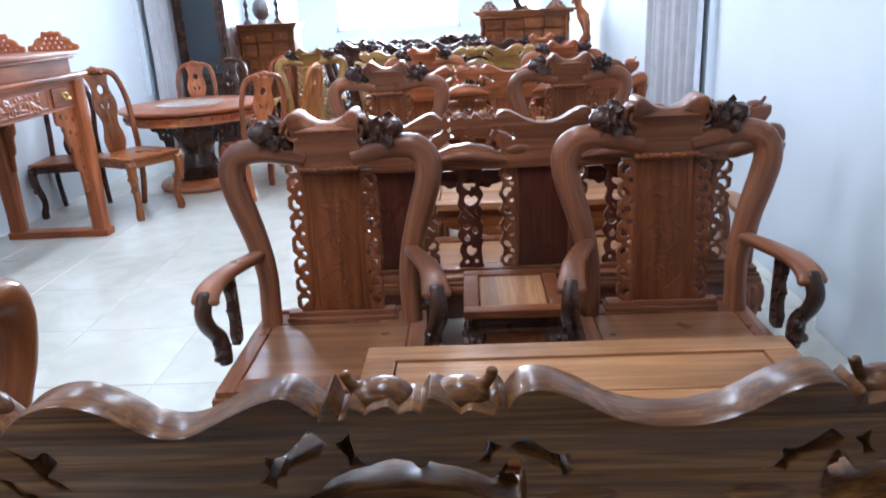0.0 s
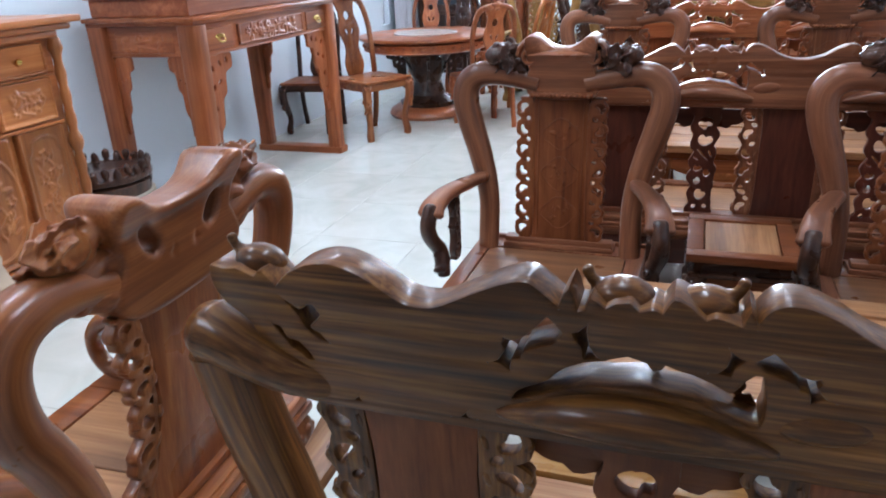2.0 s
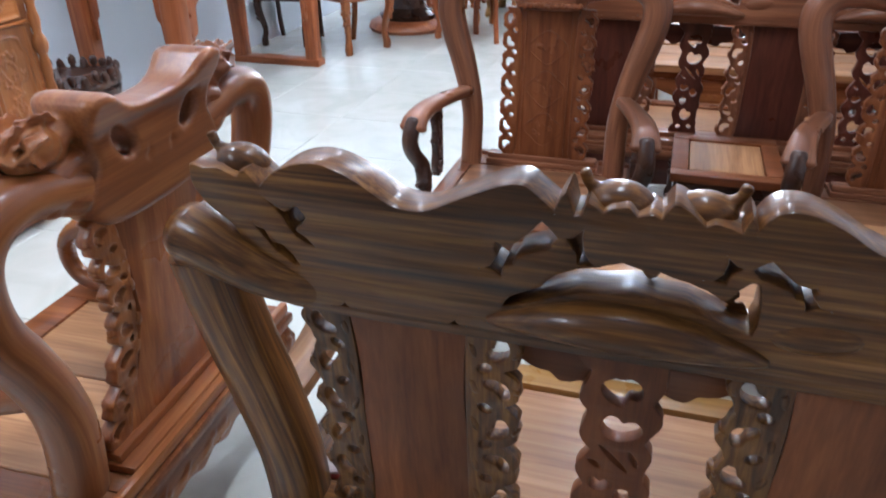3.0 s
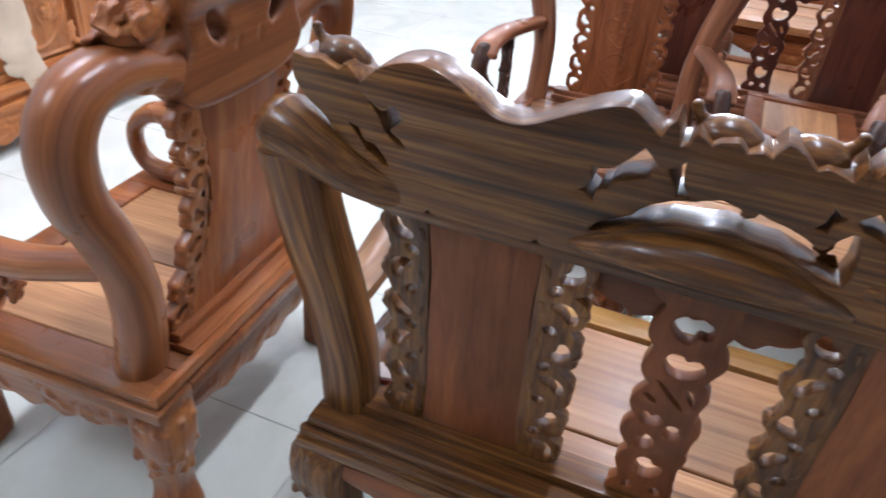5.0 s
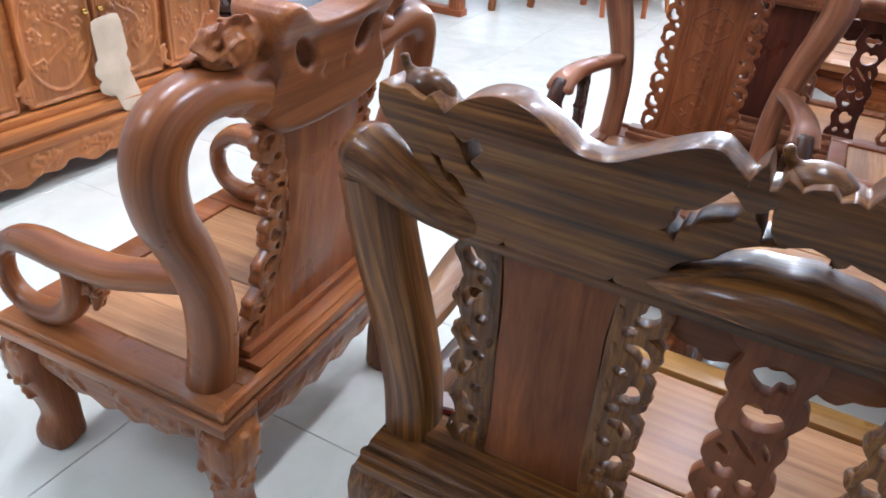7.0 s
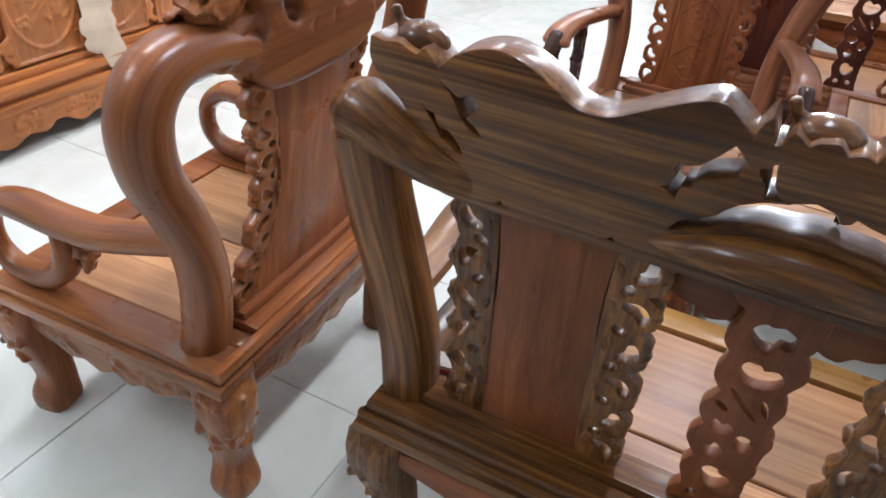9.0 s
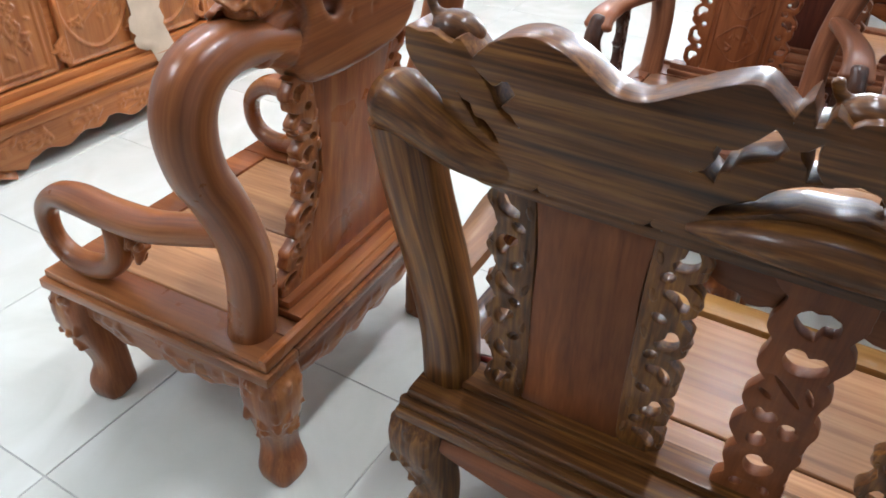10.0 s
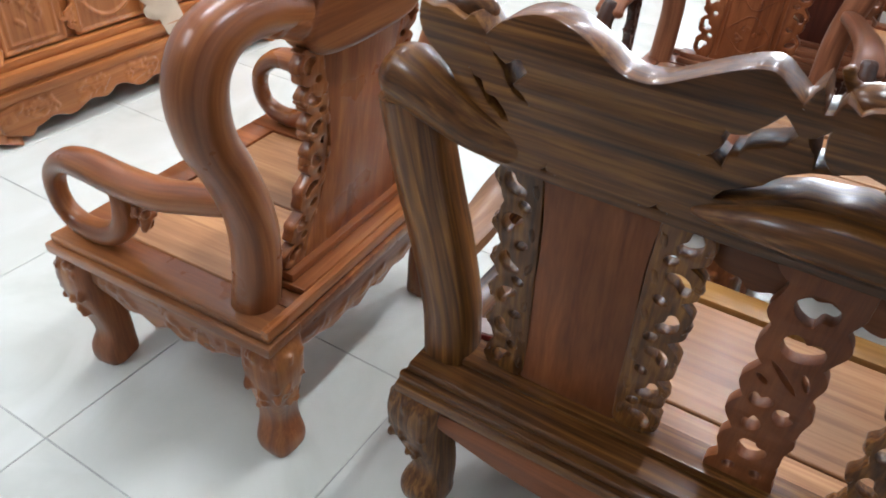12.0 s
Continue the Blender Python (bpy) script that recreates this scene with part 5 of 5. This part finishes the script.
def altar_table(m, fam, label, w=1.82, d=0.74, h=1.3):
    a = thing("altar_table", label, "altar table", "", m)
    f = -d / 2
    top = Geo().box(-w / 2 + 0.01, w / 2 - 0.01, f + 0.01, d / 2, h - 0.03, h, 0.006, seg=2).box(-w / 2 + 0.025, w / 2 - 0.025, f + 0.025, d / 2, h - 0.05, h - 0.032, 0.006, seg=2)
    part("top", top, fam["X"], a, "overhanging upper top")
    part("neck", Geo().box(-w / 2 + 0.05, w / 2 - 0.05, f + 0.05, d / 2 - 0.01, h - 0.15, h - 0.05, 0.006), fam["X"], a)
    ledge = Geo().box(-w / 2 - 0.025, w / 2 + 0.025, f - 0.025, d / 2, h - 0.175, h - 0.15, 0.008, seg=2).box(-w / 2, w / 2, f, d / 2, h - 0.195, h - 0.175, 0.004)
    part("ledge", ledge, fam["X"], a)
    for sx in (-1, 1):
        for y in (f + 0.055, d / 2 - 0.06):
            leg = Geo().sweep([(sx * (w / 2 - 0.06), y, h - 0.196), (sx * (w / 2 - 0.055), y, 0.5), (sx * (w / 2 - 0.05), y, 0.2), (sx * (w / 2 - 0.05), y, 0.05)], [(0.062, 0.062), (0.056, 0.056), (0.05, 0.05), (0.052, 0.052)], 16, (0, 1, 0), 7, rounded=False)
            part("leg", leg, fam["Z"], a)
        st = Geo().box(sx * (w / 2 - 0.05) - 0.06, sx * (w / 2 - 0.05) + 0.06, f - 0.01, d / 2, 0.0, 0.05, 0.006, seg=2)
        part("stretcher", st, fam["Y"], a)
        # end apron and its brackets
        part("end_apron", Geo().box(sx * (w / 2 - 0.055) - 0.018, sx * (w / 2 - 0.055) + 0.018, f + 0.11, d / 2 - 0.115, h - 0.37, h - 0.197, 0.004), fam["Y"], a)
        cp = carved_panel(Geo().box(-0.2, 0.2, 0, 0.012, h - 0.35, h - 0.23, 0.003), -0.18, 0.18, h - 0.34, h - 0.24, 0, 5, 22)
        part("end_carving", fuse(cp, 0.004).bend(lambda p: Vector((sx * (w / 2 - 0.033) - sx * p.y, p.x, p.z))), fam["Y"], a)
        for q in (-1, 1):
            br = corner_bracket(0.12, 0.46, 4)
            part("bracket", br.bend(lambda p: Vector((sx * (w / 2 - 0.055) + p.y, q * (d / 2 - 0.12) - q * p.x, h - 0.37 + p.z))), fam["Z"], a, "pierced carved bracket")
        br = corner_bracket(0.26, 0.6, 6)
        part("bracket", br.bend(lambda p: Vector((sx * (w / 2 - 0.12) - sx * p.x, f + 0.05 + p.y, h - 0.37 + p.z))), fam["Z"], a, "pierced carved bracket")
    fa = Geo().box(-w / 2 + 0.125, w / 2 - 0.125, f + 0.03, f + 0.06, h - 0.375, h - 0.197, 0.004)
    frame_moulding(fa, -w / 2 + 0.13, w / 2 - 0.13, h - 0.372, h - 0.2, f + 0.03, 0.006)
    part("front_apron", fa, fam["X"], a)
    cp = Geo().box(-0.4, 0.4, f + 0.018, f + 0.032, h - 0.35, h - 0.225, 0.003)
    frame_moulding(cp, -0.39, 0.39, h - 0.345, h - 0.23, f + 0.018, 0.005)
    carved_panel(cp, -0.38, 0.38, h - 0.34, h - 0.235, f + 0.018, 8, 60)
    part("front_carving", fuse(cp, 0.004), fam["X"], a, "carved blossom frieze")
    for sx in (-1, 1):
        dr = part("drawer", Geo().box(sx * 0.6 - 0.14, sx * 0.6 + 0.14, f + 0.02, f + 0.034, h - 0.35, h - 0.225, 0.004), fam["X"], a)
        pull = smooth_path([(sx * 0.6 - 0.035, f + 0.016, h - 0.275), (sx * 0.6 - 0.03, f - 0.002, h - 0.3), (sx * 0.6, f - 0.006, h - 0.308), (sx * 0.6 + 0.03, f - 0.002, h - 0.3), (sx * 0.6 + 0.035, f + 0.016, h - 0.275)], 3)
        pg = Geo().sweep(pull, [(0.005, 0.005)] * len(pull), 8, (0, 0, 1))
        pg.fret(smooth_closed([(sx * 0.6 - 0.045, h - 0.275), (sx * 0.6, h - 0.262), (sx * 0.6 + 0.045, h - 0.275), (sx * 0.6, h - 0.29)], 3), [], f + 0.013, f + 0.019, 0.001)
        part("pull", fuse(pg, 0.002), BRASS, dr, "brass drop pull")
    for sx in (-1, 1):
        fan = gallery_fan(0.36, 0.13, 3)
        part("gallery", fan.bend(lambda p: Vector((sx * (w / 2 - 0.01) + p.y, p.x + f + 0.16, p.z + h))), fam["Y"], a, "pierced carved end piece")
        fan = gallery_fan(0.36, 0.13, 3)
        part("gallery", fan.bend(lambda p: Vector((sx * (w / 2 - 0.01) + p.y, p.x + d / 2 - 0.2, p.z + h))), fam["Y"], a, "pierced carved end piece")
    fan = gallery_fan(0.8, 0.15, 5)
    part("gallery", fan.bend(lambda p: Vector((p.x, p.y + d / 2 - 0.03, p.z + h))), fam["X"], a, "pierced carved back piece")
    return a


def dining_chair(m, fam, seatm, label):
    c = thing("dining_chair", label, "dining chair", "dining chairs", m)
    part("seat", Geo().box(-0.225, 0.225, -0.21, 0.225, 0.432, 0.452, 0.008, seg=2), seatm["Y"], c)
    fr = Geo().box(-0.21, 0.21, 0.19, 0.212, 0.375, 0.432, 0.005).box(-0.21, 0.21, -0.2, -0.178, 0.375, 0.432, 0.005).box(-0.212, -0.19, -0.178, 0.19, 0.375, 0.432, 0.005).box(0.19, 0.212, -0.178, 0.19, 0.375, 0.432, 0.005)
    part("seat_rail", fr, fam["X"], c)
    for s in (-1, 1):
        g = cabriole(0.43, 0.026, 0.03).bend(lambda p: Vector((s * (0.18 + p.x), 0.18 + p.y, p.z)))
        if s < 0:
            g.f = [q[::-1] for q in g.f]
        part("leg", g, fam["Z"], c)
        lp = smooth_path([(s * 0.185, -0.235, 0.0), (s * 0.19, -0.2, 0.2), (s * 0.19, -0.19, 0.44), (s * 0.185, -0.2, 0.62), (s * 0.19, -0.235, 0.82), (s * 0.16, -0.27, 0.97), (s * 0.1, -0.285, 1.02), (0, -0.29, 1.035)], 4)
        part("back_post", Geo().sweep(lp, [(0.021, 0.018)] * len(lp), 10, (0, 1, 0), 2.6), fam["Z"], c)
    n, r = 24, []
    for k in range(n + 1):
        t = k / n
        r.append((0.052 + 0.03 * math.sin(t * math.pi * 2.2 + 0.6) ** 2 + 0.02 * t, 0.45 + 0.57 * t))
    hole = [ellipse(0, 0.9, 0.03, 0.035, 10), ellipse(-0.025, 0.78, 0.012, 0.03, 8, 0.4), ellipse(0.025, 0.78, 0.012, 0.03, 8, -0.4)]
    g = Geo().fret(r + [(-x, z) for x, z in r[::-1]], hole, -0.009, 0.009, 0.002)
    relief(g, 0.09, 0.25, 0.01, 3, 0.5)
    g.bend(lambda p: Vector((p.x, p.y - 0.19 - 0.1 * max(0, (p.z - 0.45) / 0.57) ** 1.6, p.z)))
    part("splat", g, fam["Z"], c, "shaped pierced splat")
    part("crest", fuse(carve(Geo(), (0, -0.285, 1.03), (0.07, 0.014, 0.022), 5, 8, False)), fam["X"], c)
    return c


def round_table(m, label):
    t = thing("round_table", label, "dining table", "", m)
    top = Geo().lathe([(0.0, 0.72), (0.6, 0.72), (0.625, 0.728), (0.632, 0.742), (0.625, 0.756), (0.6, 0.76), (0.0, 0.76)], 56)
    part("tabletop", top, RED["X"], t)
    part("inlaid_ring", Geo().lathe([(0.0, 0.7602), (0.3, 0.7602), (0.3, 0.768), (0.0, 0.77)], 40), plain("marble_inlay", (0.5, 0.42, 0.38), 0.2, vary=0.25, scale=14), t, "pale round turntable")
    ap = Geo().lathe([(0.0, 0.62), (0.55, 0.62), (0.585, 0.635), (0.575, 0.66), (0.585, 0.7), (0.56, 0.719), (0.0, 0.719)], 56)
    for k in range(40):
        a = k * 2 * math.pi / 40
        ap.blob((0.58 * math.cos(a), 0.58 * math.sin(a), 0.672), (0.022, 0.022, 0.016), 0.4, 20, 1)
    part("apron", ap, RED["X"], t, "carved round apron")
    part("pedestal", Geo().lathe([(0.0, 0.1), (0.26, 0.1), (0.27, 0.14), (0.17, 0.2), (0.13, 0.32), (0.17, 0.42), (0.2, 0.5), (0.26, 0.6), (0.3, 0.62), (0.0, 0.62)], 28), DARK["Z"], t)
    for k in range(4):
        a = k * math.pi / 2 + 0.4
        br = corner_bracket(0.18, 0.34, k).bend(lambda p: Vector(((0.2 + p.x) * math.cos(a) - p.y * math.sin(a), (0.2 + p.x) * math.sin(a) + p.y * math.cos(a), 0.6 + p.z)))
        part("bracket", br, DARK["Z"], t)
    part("plinth", Geo().lathe([(0.0, 0.0), (0.36, 0.0), (0.38, 0.03), (0.36, 0.07), (0.3, 0.1), (0.0, 0.1)], 28), RED["X"], t)
    return t


cab = altar_cabinet(pose(-3.03, 1.085, 0, 0, 0, 90), ORANGE, "orange wood cabinet with carved doors and moulded base", 1.36, over=0.1)
g = Geo().fret([(-0.052, 0.37), (0.035, 0.385), (0.045, 0.24), (0.036, 0.22), (0.042, 0.18), (0.035, 0.16), (0.068, 0.015), (0.0, 0.0), (-0.018, 0.08), (-0.028, 0.075), (-0.056, 0.1), (-0.062, 0.13), (-0.05, 0.145), (-0.066, 0.17), (-0.06, 0.21), (-0.045, 0.225)], [], -0.002, 0.002, 0.0006)
g.bend(lambda p: Vector((p.x * 1.6, p.y - 0.316 + 0.09 * p.z + 0.004 * math.sin(p.z * 30), p.z * 1.03 + 0.2025)))
sheet = solid("cardboard_sheet", g, CARD, "torn brown cardboard leaning on the cabinet door", "cardboard")
sheet.matrix_world = pose(-3.03, 1.135, 0, 0, 0, 90)
altar_table(pose(-3.17, 3.6, 0, 0, 0, 90), RED, "reddish carved altar table with pierced brackets by the wall", 1.72, h=1.33)

drum = thing("drum_stool", "dark carved round stool with pierced gallery", "stool", "", pose(-3.22, 2.3, 0) @ Matrix.Scale(1.3, 4))
part("body", Geo().lathe([(0.0, 0.0), (0.17, 0.0), (0.19, 0.04), (0.2, 0.12), (0.185, 0.2), (0.2, 0.28), (0.17, 0.3), (0.0, 0.3)], 28), DARK["Z"], drum)
part("band", Geo().lathe([(0.186, 0.19), (0.205, 0.195), (0.205, 0.225), (0.186, 0.23)], 28), plain("pale_inlay_band", (0.42, 0.36, 0.27), 0.4), drum, "pale inlaid band")
gg = Geo()
for k in range(26):
    a = k * 2 * math.pi / 26
    gg.blob((0.19 * math.cos(a), 0.19 * math.sin(a), 0.335 + 0.012 * (k % 2)), (0.02, 0.02, 0.03), 0.4, 20, 1)
gg.lathe([(0.175, 0.295), (0.205, 0.295), (0.205, 0.318), (0.175, 0.318)], 28)
part("gallery", fuse(gg, 0.005), DARK["Z"], drum, "pierced dark rim")

round_table(pose(-2.62, 5.95, 0), "round reddish dining table with carved apron and pedestal")
dc = dining_chair(pose(-2.8, 5.04, 0, 0, 0, -118) @ Matrix.Scale(1.1, 4), AMBER, AMBER, "amber dining chair with shaped splat beside the altar table")
dcd = dining_chair(pose(-3.41, 5.13, 0, 0, 0, 187), DARK, ROSE, "dark dining chair behind the altar table")
dcr = dining_chair(pose(-2.95, 7.0, 0, 0, 0, 195), RED, RED, "reddish dining chair at the round table")
copy_thing(dcd, pose(-2.75, 7.35, 0, 0, 0, 180))
copy_thing(dcr, pose(-2.15, 7.15, 0, 0, 0, 165))
dcy = dining_chair(pose(-1.75, 6.1, 0, 0, 0, 80), ORANGE, ORANGE, "orange dining chair at the round table")
copy_thing(dcr, pose(-1.95, 5.55, 0, 0, 0, 40))

# ---- far end ----
fc = thing("display_cabinet", "tall dark glazed display cabinet", "display cabinet", "", pose(-3.18, 8.3, 0))
part("back_board", Geo().box(-0.25, 0.25, 0.17, 0.2, 0.1, 2.3, 0.004), DARK["Z"], fc)
for s in (-1, 1):
    part("side_panel", Geo().box(s * 0.275 - 0.025, s * 0.275 + 0.025, -0.2, 0.2, 0, 2.35, 0.006), DARK["Z"], fc)
for z in (0.05, 0.75, 1.15, 1.55, 1.95, 2.3):
    part("shelf", Geo().box(-0.25, 0.25, -0.19, 0.17, z, z + 0.05, 0.004), DARK["X"], fc)
part("cornice", Geo().box(-0.34, 0.34, -0.24, 0.2, 2.351, 2.42, 0.012, seg=2), DARK["X"], fc)
glazed = part("glazed_door", Geo().box(-0.248, -0.19, -0.205, -0.175, 0.8, 2.29, 0.004).box(0.19, 0.248, -0.205, -0.175, 0.8, 2.29, 0.004).box(-0.19, 0.19, -0.205, -0.175, 0.8, 0.87, 0.004).box(-0.19, 0.19, -0.205, -0.175, 2.2, 2.29, 0.004), DARK["Z"], fc, "dark framed glazed door")
part("pane", Geo().box(-0.19, 0.19, -0.192, -0.186, 0.87, 2.2, 0), STEEL, glazed, "dark reflecting glass pane")
part("lower_door", Geo().box(-0.245, 0.245, -0.2, -0.17, 0.11, 0.74, 0.01), DARK["Z"], fc)
alt2 = altar_cabinet(pose(0.62, 8.9, 0), AMBER, "golden brown altar cabinet with carved top pieces", 1.1, 1.4, 0.5, 0.08)
for gx in (-0.42, 0.0, 0.42):
    part("gallery", gallery_fan(0.24, 0.11 if gx else 0.05, 3).bend(lambda p: Vector((p.x + gx, p.y + 0.1, p.z + 1.4))), AMBER["X"], alt2, "pierced carved top piece")
alt3 = altar_cabinet(pose(-2.8, 9.3, 0), ROSE, "dark reddish altar cabinet carrying bronze vessels", 1.0, 1.38, 0.5)


def candlestick(x, y, z):
    c = thing("candlestick", "dark turned candlestick on the altar cabinet", "candlestick", "candlesticks", pose(x, y, z))
    part("stem", Geo().lathe([(0.0, 0.0), (0.06, 0.0), (0.05, 0.03), (0.015, 0.07), (0.03, 0.12), (0.012, 0.18), (0.035, 0.24), (0.012, 0.3), (0.03, 0.36), (0.045, 0.4), (0.0, 0.4)], 14), DARK["Z"], c)


for x in (-3.15, -2.95, -2.55):
    candlestick(x, 9.25, 1.38)
urn = thing("incense_urn", "grey bronze lidded urn on the altar cabinet", "urn", "", pose(-2.75, 9.25, 1.38))
part("bowl", Geo().lathe([(0.0, 0.0), (0.07, 0.0), (0.05, 0.05), (0.1, 0.1), (0.12, 0.18), (0.1, 0.24), (0.0, 0.24)], 20), IRON, urn)
part("lid", Geo().lathe([(0.0, 0.24), (0.11, 0.24), (0.08, 0.29), (0.03, 0.32), (0.02, 0.36), (0.0, 0.37)], 20), IRON, urn)
orn = thing("carved_ornament", "dark carved wooden ornament standing on the altar cabinet", "ornament", "", pose(0.56, 8.95, 1.4))
og = Geo().sweep(smooth_path([(0.02, 0, 0.03), (-0.03, 0, 0.14), (0.0, 0, 0.26), (0.03, 0, 0.38), (-0.01, 0, 0.5), (0.01, 0, 0.58)], 4), [(0.04 - 0.001 * k, 0.03) for k in range(21)], 10, (0, 1, 0))
carve(og, (0, 0, 0.42), (0.05, 0.03, 0.12), 3, 12)
part("figure", fuse(og, 0.006), DARK["Z"], orn)
part("foot", Geo().box(-0.07, 0.07, -0.05, 0.05, 0, 0.035, 0.008, seg=2), DARK["X"], orn)
pole = thing("carved_pole", "tall twisted reddish carved trunk by the wall", "carving", "", pose(1.3, 8.6, 0))
pp = [(0.06 * math.sin(k * 0.7), 0.05 * math.cos(k * 0.9), 0.1 * k) for k in range(28)]
tr_g = Geo().sweep(pp, [(0.06 + 0.02 * math.sin(k * 2.1), 0.06 + 0.015 * math.cos(k * 1.7)) for k in range(28)], 10, (0, 1, 0))
prng = random.Random(3)
for k in range(60):
    q = pp[prng.randrange(28)]
    tr_g.blob((q[0] + prng.uniform(-.06, .06), q[1] - 0.04, q[2] + prng.uniform(-.05, .05)), (0.03, 0.02, 0.03), 0.5, 20, 1)
part("trunk", fuse(tr_g, 0.012), RED["Z"], pole)
part("foot", Geo().lathe([(0.0, 0.0), (0.16, 0.0), (0.14, 0.04), (0.08, 0.08), (0.0, 0.08)], 16), RED["Z"], pole)

# ---- small things ----
pg = Geo().box(-0.045, 0.045, -0.022, 0.022, 0, 0.02, 0.005, seg=2)
pg.bend(lambda p: p + 0.006 * Vector((noise.noise(p * 40), noise.noise(p * 40 + Vector((3, 1, 2))), 0.8 * noise.noise(p * 50))))
pk = thing("paper_scrap", "crumpled pale and red paper packet on the bench seat", "paper", "", pose(-0.675, 0.135, 0.4, 0, 0, 15))
part("wrapper", pg, PAPER, pk)
part("print", Geo().box(-0.035, 0.035, -0.0235, -0.0225, 0.003, 0.014, 0), REDINK, pk)

# ---- floor tiles ----
TS = 0.6
tg = Geo().box(-TS / 2 + 0.0016, TS / 2 - 0.0016, -TS / 2 + 0.0016, TS / 2 - 0.0016, -0.012, 0, 0.0012).data("tile", TILE, 30)
x = -0.31 - 0.3 - TS * 6
while x < ROOM_R + 0.3:
    y = -0.35 - 0.3 - TS * 14
    while y < ROOM_B + 0.3:
        if ROOM_L - 0.4 < x:
            tile = new("tile", tg)
            tile.location = (x, y, 0)
            tile.parent = floor_ob
        y += TS
    x += TS
